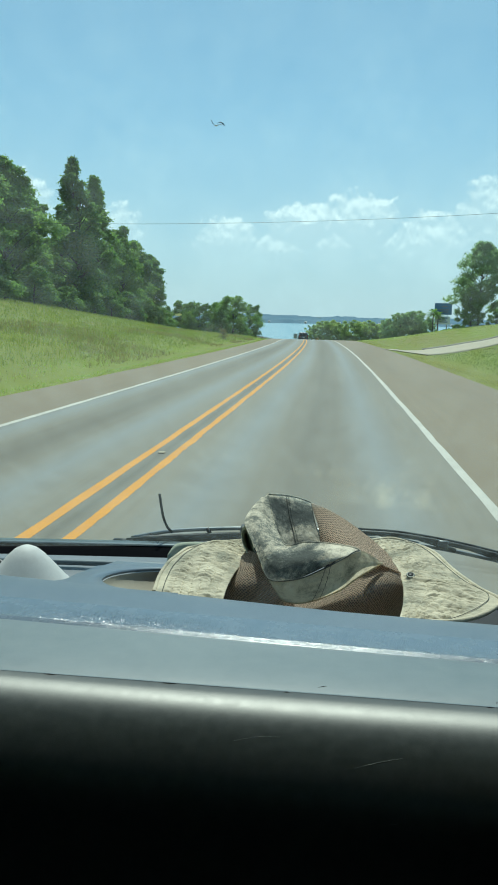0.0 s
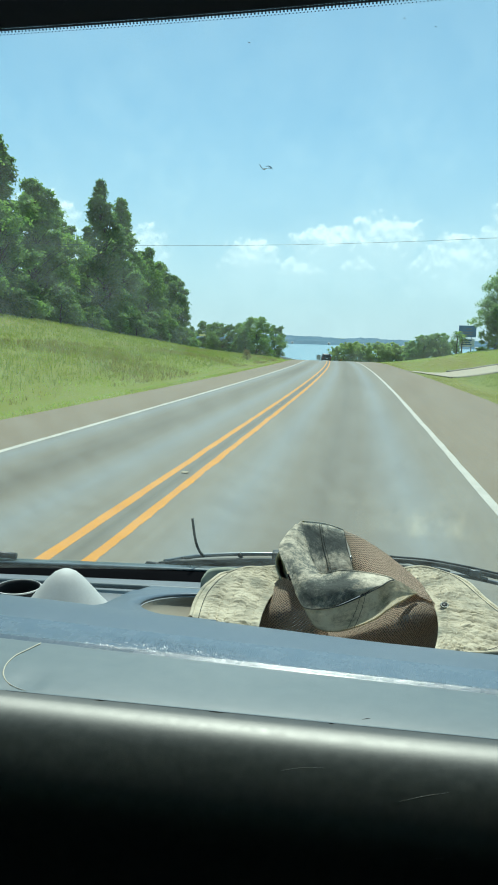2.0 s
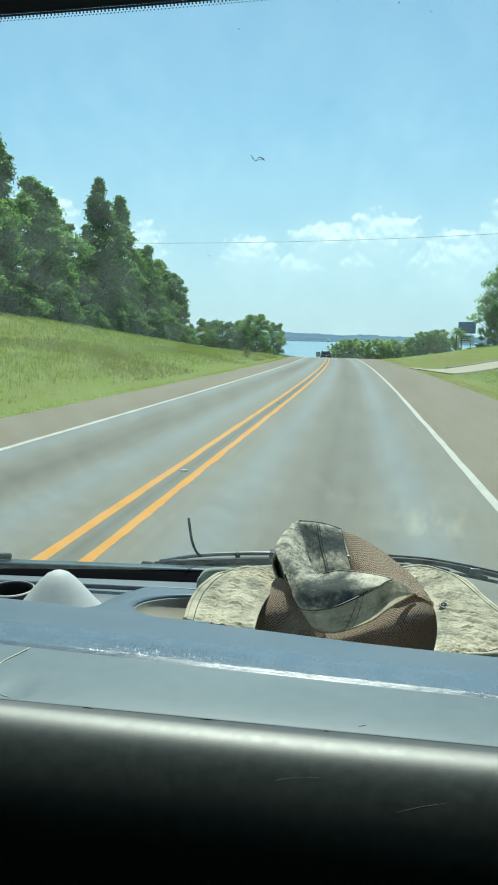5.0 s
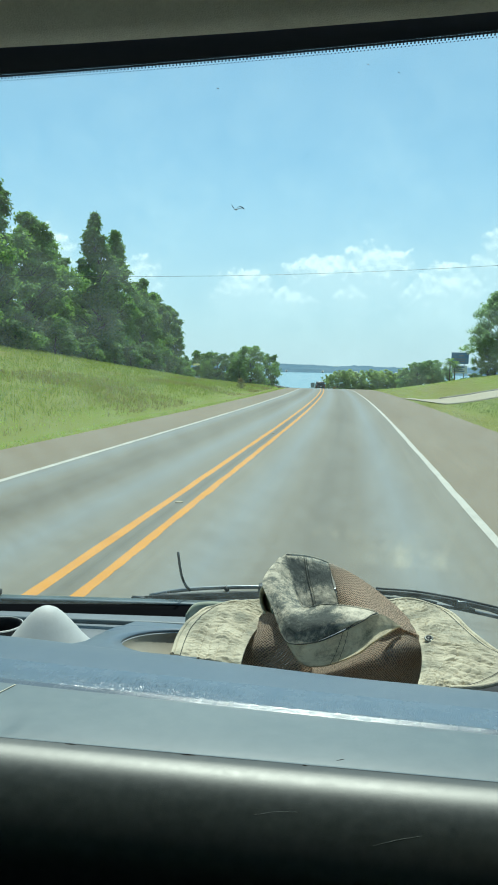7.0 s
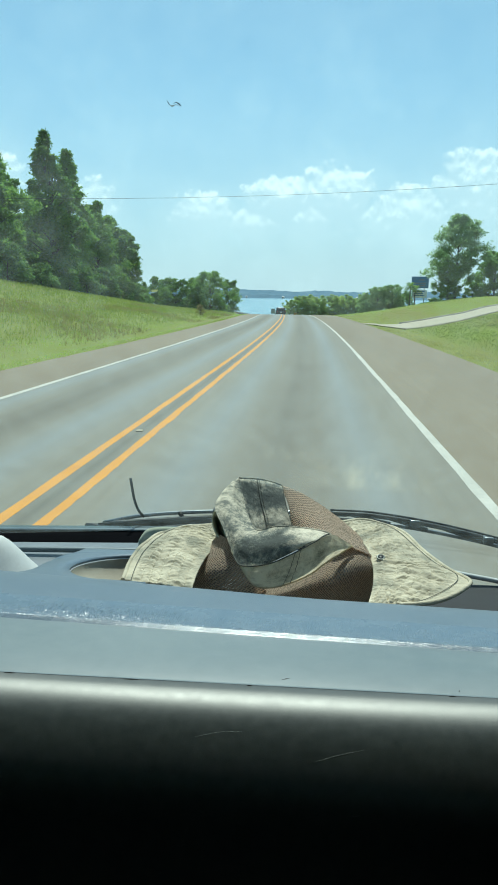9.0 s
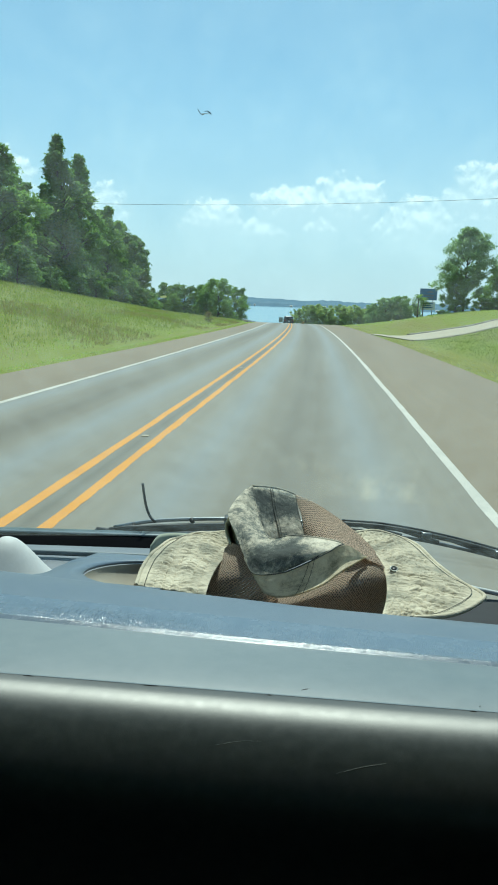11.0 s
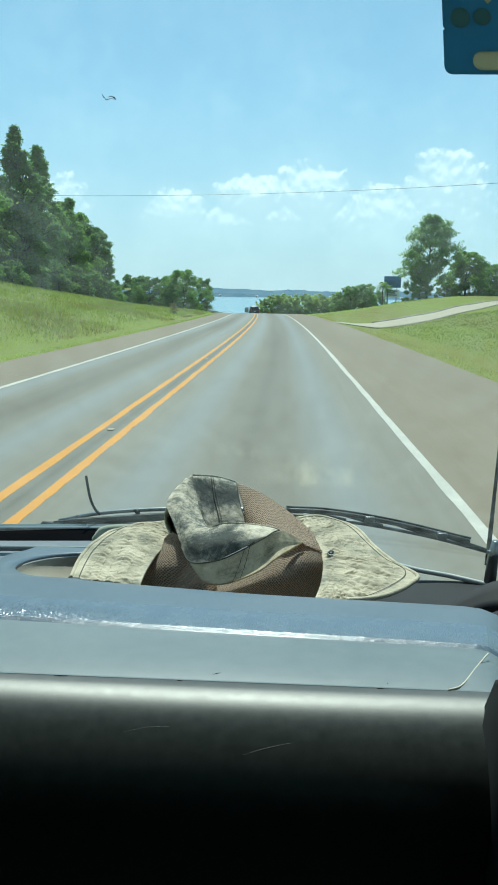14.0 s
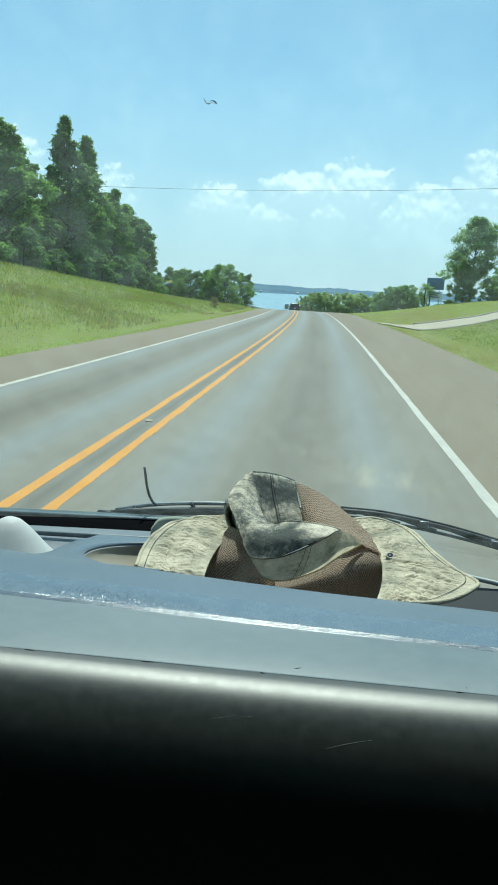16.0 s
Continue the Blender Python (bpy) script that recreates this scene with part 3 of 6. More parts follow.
# pale scratches and small scuffs on the rim
for line in ([(0.008, 0.3582, 1.4546), (0.0219, 0.3611, 1.4578), (0.035, 0.3634, 1.4600)], [(-0.0569, 0.3647, 1.4611), (-0.0439, 0.3672, 1.4631), (-0.0316, 0.3680, 1.4637)],
             [(0.028, 0.3468, 1.4326), (0.0299, 0.3468, 1.4324), (0.0325, 0.3470, 1.4332)]):
    bends = spline(line, 14)
    part("scratch", new_tube(bends, [0.00004 + 0.00011 * abs(math.sin(1.7 * k)) for k in range(14)], 5), M_SCRATCH, dash, "thin pale scratch")
# small scuffs and crumbs
for sx, sy, sl, st in ((-0.100, 0.3985, 0.0085, 2), (-0.174, 0.3985, 0.0065, 0), (-0.009, 0.408, 0.006, 25), (-0.030, 0.3985, 0.003, 0), (0.086, 0.3985, 0.004, 4), (0.091, 0.4045, 0.002, 70)):
    part("scuff", new_tube([(sx - sl / 2 * math.cos(radians(st)), sy - sl / 2 * math.sin(radians(st)), 1.4741), (sx, sy, 1.4742), (sx + sl / 2 * math.cos(radians(st)), sy + sl / 2 * math.sin(radians(st)), 1.4741)], [0.0001, 0.0003, 0.0001], 6), M_DARKTRIM, dash, "small dark scuff")


# the left of the dashboard slopes on behind the brow; an oval dish is let into it
OVX, OVY, OVA, OVB = -0.172, 0.706, 0.062, 0.080


def back_z(y):
    return 1.4385 - 0.215 * (y - 0.622) - 0.35 * max(0.0, y - 0.82)


def shoulder_rows():
    rows = []
    for k in range(33):
        y = 0.618 + 0.222 * k / 32
        bow = math.sqrt(max(0.0, 1 - ((y - OVY) / OVB) ** 2))
        right = OVX - OVA * bow if abs(y - OVY) < OVB else OVX + 0.03
        line = []
        for i in range(25):
            x = -0.60 + (right + 0.60) * i / 24
            gone = 0.075 * step(-0.262, -0.33, x) * step(0.63, 0.70, y)
            line.append((x, y, back_z(y) - gone))
        rows.append(line)
    return rows


part("dash_shoulder", grid(shoulder_rows(), thick=-0.003), M_DASH, dash)
wall = []
for k in range(9):
    f = k / 8
    c = math.cos(f * 1.35)
    wall.append([(OVX - OVA * (0.995 * c + 0.0) * math.sin(a), OVY - OVB * c * math.cos(a), back_z(OVY - OVB * math.cos(a)) - 0.001 - 0.024 * math.sin(f * 1.35)) for a in (math.pi * (0.02 + 1.25 * i / 30) for i in range(31))])
part("tray_wall", grid(wall), M_TAN, dash, "tan lining of the dashboard dish")
shelf_fall = lambda x, y: -0.033 * max(0.0, -x - 0.1) * step(0.75, 0.95, y)
part("tray", grid([[(x, y, 1.342 + 0.021 * step(0.74, 1.0, y) * step(0.08, -0.05, x) + shelf_fall(x, y)) for x in (-0.95, -0.5, -0.2, -0.1, -0.05, 0.0, 0.05, 0.09, 0.12)] for y in (0.60, 0.70, 0.8, 0.9, 0.962)], thick=0.003), M_SHELF, dash, "grey dashboard shelf under the windscreen")
SHELF_X = (-0.95, -0.5, -0.2, -0.1, -0.05, 0.0, 0.05, 0.09, 0.12)
shelf_back = lambda ys, drop: [[(x, y, 1.342 + 0.021 * step(0.74, 1.0, y) * step(0.08, -0.05, x) - drop + shelf_fall(x, y)) for x in SHELF_X] for y in ys]
part("defroster_slot", grid(shelf_back((0.962, 0.98, 1.0, 1.016), 0.0035), thick=0.003), M_VOID, dash, "black strip painted as the dark of the defroster slot")
part("defroster_panel", grid(shelf_back((1.016, 1.024, 1.035), 0.0005), thick=0.003), M_COWL, dash, "dark glossy strip along the foot of the windscreen, tinted with sky")
part("shelf_well", grid([[(x, y, 1.262 + 0.07 * step(0.15, 0.12, x)) for x in (0.115, 0.12, 0.13, 0.15, 0.2, 0.4, 0.6, 0.8)] for y in (0.60, 0.70, 0.8, 0.9, 1.0, 1.10)], thick=0.003), M_DARKTRIM, dash, "black well at the end of the shelf")
part("vent_bezel", new_tube(spline([(-0.62, 0.925, 1.348), (-0.4, 0.922, 1.356), (-0.21, 0.918, 1.362), (-0.05, 0.915, 1.364)], 20), [0.004] * 20, 8), M_PANEL, dash)
# right end of the dashboard: dark pad at the pillar
part("pillar_pad", grid(loft([[(0.172, 0.622, 1.412), (0.19, 0.630, 1.418), (0.23, 0.638, 1.424), (0.30, 0.61, 1.43), (0.42, 0.5, 1.43)],
                                    [(0.172, 0.640, 1.416), (0.20, 0.660, 1.424), (0.24, 0.680, 1.433), (0.32, 0.67, 1.445), (0.46, 0.58, 1.455)],
                                    [(0.170, 0.655, 1.37), (0.20, 0.690, 1.37), (0.25, 0.730, 1.38), (0.34, 0.74, 1.40), (0.50, 0.64, 1.42)]], 24, 10), thick=0.002), M_DARKTRIM, dash, "dark grey pad at the end of the dashboard")
part("side_panel", grid([[(0.146 - 0.004 * step(0.0, 0.03, f * (top - 1.0)), y, top - f * (top - 1.0)) for f in (0.0, 0.006, 0.02, 0.05, 0.2, 0.6, 1.0)] for y, top in ((0.393, 1.40), (0.3915, 1.455), (0.389, 1.467), (0.380, 1.482), (0.371, 1.497), (0.35, 1.51), (0.30, 1.52))], thick=0.004), M_DARKTRIM, dash, "black trim beside the dashboard")
# cone and ring behind the left end of the brow
CONE = [(0.0, 0.062), (0.005, 0.0612), (0.010, 0.0580), (0.016, 0.0510), (0.023, 0.0405), (0.031, 0.0275), (0.039, 0.0160), (0.046, 0.0085), (0.052, 0.003), (0.0535, -0.001), (0.050, -0.004), (0.04, -0.006), (0.0, -0.006)]
part("gauge_cone", lathe([(r * 1.24, z * 0.98) for r, z in CONE[::-1]], 40, (-0.332, 0.735, 1.380)), M_CONE, dash, "pale grey plastic cone")
CUP = (-0.409, 0.78, 1.3785)
cup = part("cup_ring", lathe([(0.0235, -0.05), (0.0265, -0.05), (0.027, 0.018), (0.0265, 0.020), (0.0245, 0.020), (0.024, 0.016), (0.0235, -0.048)], 40, CUP, True), M_DARKTRIM, dash, "round black cup holder with a pale rim")
part("rim", lathe([(0.0256, 0.0199), (0.0268, 0.0195), (0.0272, 0.0206), (0.0258, 0.0214), (0.0254, 0.0206)], 40, CUP, True), M_CONE, cup, "thin pale grey rim")

# windscreen: slightly bowed sheet of glass
GLASS = [(1.045, 1.338), (0.90, 1.478), (0.72, 1.655), (0.548, 1.828), (0.487, 1.908), (0.455, 1.955)]


def glass_rows(off=0.0, lo=0.0, hi=1.0, nx=13, ny=14):
    c = spline([(0, y, z) for y, z in GLASS], 60)
    rows = []
    for k in range(ny):
        p = c[min(59, int(round((lo + (hi - lo) * k / (ny - 1)) * 59)))]
        rows.append([(x, p.y - 0.14 * x * x - off * 0.7, p.z - off * 0.7 + 0.06 * x * step(1.4, 1.9, p.z) - 0.004 * step(1.83, 1.9, p.z)) for x in (-0.95 + 1.75 * i / (nx - 1) for i in range(nx))])
    return rows


def glass_material():
    """Clear glass with a weak mirror gloss and a thin film of dust that catches the sun."""
    m = bpy.data.materials.new("windscreen_glass")
    m.use_nodes = True
    n, l = m.node_tree.nodes, m.node_tree.links
    n.remove(n["Principled BSDF"])
    tr, gl, ms, du, m2 = n.new("ShaderNodeBsdfTransparent"), n.new("ShaderNodeBsdfGlossy"), n.new("ShaderNodeMixShader"), n.new("ShaderNodeBsdfTranslucent"), n.new("ShaderNodeMixShader")
    tr.inputs[0].default_value = (0.96, 0.985, 0.975, 1)
    gl.inputs["Roughness"].default_value = 0.03
    ms.inputs[0].default_value = 0.022
    du.inputs[0].default_value = (0.73, 0.80, 0.77, 1)
    tc, mp, t1 = n.new("ShaderNodeTexCoord"), n.new("ShaderNodeMapping"), n.new("ShaderNodeTexNoise")
    mp.inputs["Scale"].default_value = (8, 6, 6)
    t1.inputs["Detail"].default_value, t1.inputs["Roughness"].default_value = 6, 0.6
    l.new(tc.outputs["Object"], mp.inputs[0]), l.new(mp.outputs[0], t1.inputs["Vector"])
    k = n.new("ShaderNodeMath")
    k.operation, k.use_clamp = "MULTIPLY_ADD", True
    k.inputs[1].default_value, k.inputs[2].default_value = DUST[0], DUST[1]
    l.new(t1.outputs["Fac"], k.inputs[0]), l.new(k.outputs[0], m2.inputs[0])
    l.new(tr.outputs[0], ms.inputs[1]), l.new(gl.outputs[0], ms.inputs[2])
    l.new(ms.outputs[0], m2.inputs[1]), l.new(du.outputs[0], m2.inputs[2])
    l.new(m2.outputs[0], n["Material Output"].inputs[0])
    return m


DUST = (0.13, -0.028)
foot = [[(x, y - 0.14 * x * x, z) for x in (-0.95 + 1.75 * i / 12 for i in range(13))] for y, z in ((1.130, 1.255), (1.088, 1.297))]
screen = part("windscreen", grid(foot + glass_rows()), glass_material(), car, "clear windscreen with dust and a splash mark")
screen.visible_shadow = False
part("seal", new_tube(spline([(0.16, 1.10, 1.292), (0.20, 1.10, 1.287), (0.24, 1.10, 1.278), (0.29, 1.10, 1.270), (0.345, 1.09, 1.262), (0.42, 1.08, 1.25)], 24), 0.004, 8), M_CONE, screen, "pale edge of the glass")
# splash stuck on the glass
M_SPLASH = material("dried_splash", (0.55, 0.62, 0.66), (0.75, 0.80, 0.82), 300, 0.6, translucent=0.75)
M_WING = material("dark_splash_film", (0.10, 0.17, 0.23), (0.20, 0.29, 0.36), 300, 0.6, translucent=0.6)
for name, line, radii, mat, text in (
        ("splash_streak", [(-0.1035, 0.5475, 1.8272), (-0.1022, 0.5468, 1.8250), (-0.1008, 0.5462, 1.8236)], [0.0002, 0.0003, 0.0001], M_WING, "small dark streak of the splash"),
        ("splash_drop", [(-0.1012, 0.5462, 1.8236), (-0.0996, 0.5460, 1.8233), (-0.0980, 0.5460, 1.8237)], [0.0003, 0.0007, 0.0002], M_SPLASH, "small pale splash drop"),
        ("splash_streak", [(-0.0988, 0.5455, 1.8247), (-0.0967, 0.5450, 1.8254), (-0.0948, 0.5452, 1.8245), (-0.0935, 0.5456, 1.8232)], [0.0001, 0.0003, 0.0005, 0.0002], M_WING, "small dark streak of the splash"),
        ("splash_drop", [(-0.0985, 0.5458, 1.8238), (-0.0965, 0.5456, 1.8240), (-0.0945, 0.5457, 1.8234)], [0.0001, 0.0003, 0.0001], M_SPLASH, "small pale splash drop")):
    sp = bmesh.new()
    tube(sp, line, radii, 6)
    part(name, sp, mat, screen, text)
# smears of dried dirt low on the glass
def smear_material():
    """A thin film, ragged by noise and fading out to its edges."""
    m = bpy.data.materials.new("dried_dirt_film")
    m.use_nodes = True
    n, l = m.node_tree.nodes, m.node_tree.links
    n.remove(n["Principled BSDF"])
    uv, sp, tc, t = n.new("ShaderNodeUVMap"), n.new("ShaderNodeSeparateXYZ"), n.new("ShaderNodeTexCoord"), n.new("ShaderNodeTexNoise")
    mp = n.new("ShaderNodeMapping")
    mp.inputs["Scale"].default_value = (48, 16, 16)
    l.new(uv.outputs[0], sp.inputs[0]), l.new(tc.outputs["Object"], mp.inputs[0]), l.new(mp.outputs[0], t.inputs["Vector"])
    t.inputs["Scale"].default_value, t.inputs["Detail"].default_value, t.inputs["Roughness"].default_value = 1.0, 6, 0.65

    def calc(op, x, y, clamp=False):
        k = n.new("ShaderNodeMath")
        k.operation, k.use_clamp = op, clamp
        for i, v in enumerate((x, y)):
            if isinstance(v, (int, float)):
                k.inputs[i].default_value = v
            else:
                l.new(v, k.inputs[i])
        return k.outputs[0]

    edge = None
    for c in (sp.outputs[0], sp.outputs[1]):
        e = calc("MULTIPLY", calc("MULTIPLY", c, calc("SUBTRACT", 1.0, c)), 4.0)
        edge = e if edge is None else calc("MULTIPLY", edge, e)
    film = calc("MULTIPLY", calc("MULTIPLY", calc("SUBTRACT", t.outputs["Fac"], 0.42), 4.0, True), calc("MULTIPLY", edge, 0.085))
    tr, du, ms = n.new("ShaderNodeBsdfTransparent"), n.new("ShaderNodeBsdfTranslucent"), n.new("ShaderNodeMixShader")
    du.inputs[0].default_value = (0.84, 0.74, 0.48, 1)
    l.new(film, ms.inputs[0]), l.new(tr.outputs[0], ms.inputs[1]), l.new(du.outputs[0], ms.inputs[2])
    l.new(ms.outputs[0], n["Material Output"].inputs[0])
    return m


M_SMEAR = smear_material()
for cx, cs, wx, ws in ((0.068, 0.0, 0.026, 0.035), (0.055, 0.012, 0.075, 0.05), (-0.02, 0.05, 0.035, 0.018), (0.125, -0.005, 0.035, 0.03)):
    bm = bmesh.new()
    layer = bm.loops.layers.uv.new("UVMap")
    at = lambda u, v: (cx + wx * (2 * u - 1), 0.8985 - 0.713 * (cs + ws * (2 * v - 1)) - 0.14 * ((cx + wx * (2 * u - 1)) ** 2 - 0.0046) - 0.0035, 1.4792 + 0.70 * (cs + ws * (2 * v - 1)) - 0.0035)
    vs = [[bm.verts.new(at(i / 6, j / 6)) for i in range(7)] for j in range(7)]
    for j in range(6):
        for i in range(6):
            f = bm.faces.new((vs[j][i], vs[j][i + 1], vs[j + 1][i + 1], vs[j + 1][i]))
            for lp, (a, b) in zip(f.loops, ((i, j), (i + 1, j), (i + 1, j + 1), (i, j + 1))):
                lp[layer].uv = (a / 6, b / 6)
    part("dirt_smear", bm, M_SMEAR, screen, "pale smear of dried dirt").visible_shadow = False
# specks of dust
speck_at = glass_rows(0.002, 0.1, 0.86, 90, 60)
for k in range(34):
    c = speck_at[random.randrange(60)][random.randrange(24, 64)]
    part("dust_speck", lathe([(0.0, -0.0002), (0.0004 + 0.0004 * random.random(), 0.0), (0.0, 0.0002)], 6, c), M_CONE if random.random() < 0.6 else M_BLACK, screen)
# black printed border along the top edge, and its rows of dots
part("glass_border", grid(glass_rows(0.003, 0.8325, 0.99, 25, 5)), M_FRIT, screen, "black printed border of the windscreen")
dots = bmesh.new()
edge = spline([(0, y, z) for y, z in GLASS], 240)
for r in range(4):
    p = edge[int(round(239 * (0.8300 - 0.0036 * r)))]
    for k in range(400):
        x = -0.5 + (k + 0.5 * (r % 2)) * 0.0023
        s = 0.00098 - 0.00018 * r
        y, z = p.y - 0.14 * x * x - 0.0022, p.z + 0.06 * x - 0.0062
        vs = [dots.verts.new((x + s * math.cos(a), y - s * 0.6 * math.sin(a), z + s * 0.8 * math.sin(a))) for a in (math.pi / 3 * i for i in range(6))]
        dots.faces.new(vs)
tagged(part("border_dots", dots, M_FRIT, screen, "fading rows of black dots", smooth=False), kind="stuff")

# roof and header, then plain dark trim that closes the cabin
head = [[(x, y - 0.13 * x * x, z - 0.0066 + 0.04 * x) for x in (-0.95 + 1.75 * i / 16 for i in range(17))] for y, z in ((0.455, 1.929), (0.451, 1.9255), (0.442, 1.928), (0.428, 1.937), (0.40, 1.95), (0.36, 1.963), (0.25, 1.985), (0.0, 2.005), (-0.8, 2.01))]
part("headliner", grid(head, thick=0.006), M_LINER, car, "tan cloth headliner")
roof = new_box((-0.97, -1.6, 2.03), (0.82, 0.36, 2.05), 0.008)
part("roof", roof, M_PAINT, car, "grey metal roof")
for x0 in (-0.99, 0.81):
    part("door_trim", new_box((x0, -1.6, 0.3), (x0 + 0.035, 0.99, 1.62), 0.006), M_DARKTRIM, car, "dark door below its window")
    part("roof_rail", new_box((x0, -1.6, 1.90), (x0 + 0.035, 0.42, 2.03), 0.006), M_DARKTRIM, car)
    part("pillar", new_box((x0, -0.35, 1.40), (x0 + 0.035, -0.22, 1.90), 0.006), M_DARKTRIM, car)
    part("pillar", grid([[(x0, y, z), (x0 + 0.035, y, z), (x0 + 0.035, y + 0.07, z), (x0, y + 0.07, z), (x0, y, z)] for y, z in ((0.86, 1.40), (0.62, 1.64), (0.40, 1.91))], uv=False), M_DARKTRIM, car)
part("rear_trim", new_box((-0.955, -1.63, 0.3), (0.81, -1.6, 2.03), 0.006), M_DARKTRIM, car)
part("cabin_floor", new_box((-0.99, -1.63, 0.27), (0.845, 1.05, 0.30), 0.006), M_DARKTRIM, car)
part("firewall", new_box((-0.95, 1.11, 0.3), (0.81, 1.135, 1.245), 0.006), M_DARKTRIM, car)
# bonnet and cowl
drop = lambda x: -0.075 * step(0.02, 0.14, x)
part("cowl", grid([[(x, y - 0.09 * x * x, z + drop(x)) for x in (-0.95 + 1.75 * i / 30 for i in range(31))] for y, z in ((1.05, 1.322), (1.075, 1.312), (1.11, 1.300), (1.15, 1.292), (1.17, 1.28))], thick=0.004), M_COWL, car, "dark plastic cowl below the wipers")
part("bonnet", grid([[(x, y - 0.09 * x * x, z - 0.05 * x * x) for x in (-0.95 + 1.75 * i / 16 for i in range(17))] for y, z in ((1.175, 1.20), (1.18, 1.215), (1.2, 1.22), (1.3, 1.185), (1.5, 1.10), (1.8, 0.965), (2.0, 0.86), (2.06, 0.78), (2.07, 0.5))], thick=0.004), M_PAINT, car, "grey painted bonnet")
for wx in (-0.84, 0.69):
    for wy in (1.55, -1.2):
        tyre = part("wheel", lathe([(0.20, -0.1), (0.31, -0.1), (0.335, -0.07), (0.335, 0.07), (0.31, 0.1), (0.20, 0.1)], 32), M_RUBBER, car)
        tyre.matrix_basis = pose(wx, wy, 0.335 - 0.015 * wy, 0, 90, 0)


def wiper(curve, blade, label):
    """A wiper: thin steel bow with claws, and the rubber blade below it."""
    w = part("wiper", new_tube(spline(curve, 24), [0.0030] * 24, 8), M_STEEL, car, label)
    part("blade", new_tube(spline(blade, 24), [0.0036] * 24, 6), M_RUBBER, w, "black rubber blade")
    part("blade_back", new_tube([p + Vector((0, -0.004, 0.0062)) for p in spline(blade, 24)], [0.0016] * 24, 6), M_RUBBER, w)
    top, low = spline(curve, 24), spline(blade, 24)
    for k in (3, 9, 15, 20):
        part("claw", new_tube([top[k] + Vector((0, -0.002, 0.002)), low[k]], [0.0034, 0.0026], 6), M_BLACK, w)
    return w


w1 = wiper([(-0.305, 1.062, 1.352), (-0.24, 1.055, 1.368), (-0.14, 1.05, 1.379), (-0.02, 1.047, 1.383), (0.06, 1.047, 1.382)],
           [(-0.310, 1.055, 1.347), (-0.235, 1.05, 1.357), (-0.13, 1.045, 1.368), (-0.02, 1.043, 1.373), (0.07, 1.045, 1.371)], "black wiper lying along the bottom of the windscreen")
part("blade_frame", new_tube(spline([(-0.300, 1.052, 1.353), (-0.25, 1.05, 1.357), (-0.17, 1.046, 1.366), (-0.08, 1.044, 1.372), (0.03, 1.044, 1.376)], 20), [0.0025, 0.004] + [0.0062] * 14 + [0.006, 0.005, 0.004, 0.003], 8), M_BLACK, w1, "black blade holder")
part("arm", new_tube(spline([(-0.33, 1.06, 1.345), (-0.26, 1.052, 1.349), (-0.18, 1.046, 1.352), (-0.09, 1.044, 1.360)], 16), 0.0048, 8), M_BLACK, w1)
part("arm_end", new_box((-0.232, 1.030, 1.352), (-0.150, 1.052, 1.364), 0.003, pose(0, 0, 0, 0, -3.0, 0)), M_BLACK, w1)
part("clip", new_box((-0.135, 1.03, 1.376), (-0.10, 1.05, 1.387), 0.003), M_RUBBER, w1)
part("linkage", new_tube(spline([(-0.34, 1.09, 1.335), (-0.29, 1.075, 1.340), (-0.22, 1.07, 1.342), (-0.16, 1.06, 1.352)], 14), 0.006, 8), M_BLACK, w1)
part("washer_hose", new_tube(spline([(-0.238, 1.045, 1.369), (-0.2455, 1.043, 1.378), (-0.252, 1.042, 1.396), (-0.257, 1.042, 1.428)], 16), [0.0020] * 16, 8), M_RUBBER, w1, "upright black washer hose")
part("arm_tip", new_tube([(-0.62, 1.03, 1.3535), (-0.565, 1.03, 1.3545), (-0.531, 1.03, 1.3540)], [0.005, 0.0055, 0.005], 8), M_RUBBER, w1)
part("washer_hose", new_tube(spline([(-0.62, 1.035, 1.360), (-0.60, 1.035, 1.368), (-0.583, 1.035, 1.364), (-0.567, 1.035, 1.355)], 12), [0.0022] * 12, 6), M_RUBBER, w1, "black washer hose")
w2 = wiper([(0.10, 1.047, 1.371), (0.16, 1.05, 1.364), (0.26, 1.05, 1.346), (0.37, 1.05, 1.318)],
           [(0.035, 1.04, 1.386), (0.10, 1.04, 1.384), (0.19, 1.04, 1.371), (0.30, 1.04, 1.347)], "steel wiper arm with a black blade")
part("clip", new_box((0.148, 1.03, 1.372), (0.162, 1.045, 1.382), 0.002), M_STEEL, w2)
part("clip", new_box((0.252, 1.03, 1.351), (0.266, 1.045, 1.361), 0.002), M_STEEL, w2)
part("pivot", new_tube([(0.338, 1.055, 1.28), (0.339, 1.053, 1.32), (0.341, 1.05, 1.345)], [0.009, 0.008, 0.006], 12), M_STEEL, w2)
aerial = part("aerial", new_tube([(0.345, 1.10, 1.29), (0.347, 1.10, 1.40), (0.352, 1.10, 1.62)], [0.004, 0.0028, 0.0022], 8), M_RUBBER, car, "thin black aerial")

# ---- hat on the dashboard shelf ----
hat = thing("hat", "crumpled leaf-print cotton sun hat with brown mesh on the dashboard", "hat")


LB_OUT = [(-0.184, 0.705, 1.409), (-0.190, 0.763, 1.408), (-0.189, 0.816, 1.406), (-0.177, 0.873, 1.404), (-0.149, 0.900, 1.403), (-0.112, 0.917, 1.403)]
LB_IN = [(-0.110, 0.685, 1.410), (-0.112, 0.753, 1.408), (-0.107, 0.813, 1.406), (-0.104, 0.857, 1.405), (-0.098, 0.889, 1.404), (-0.093, 0.915, 1.403)]
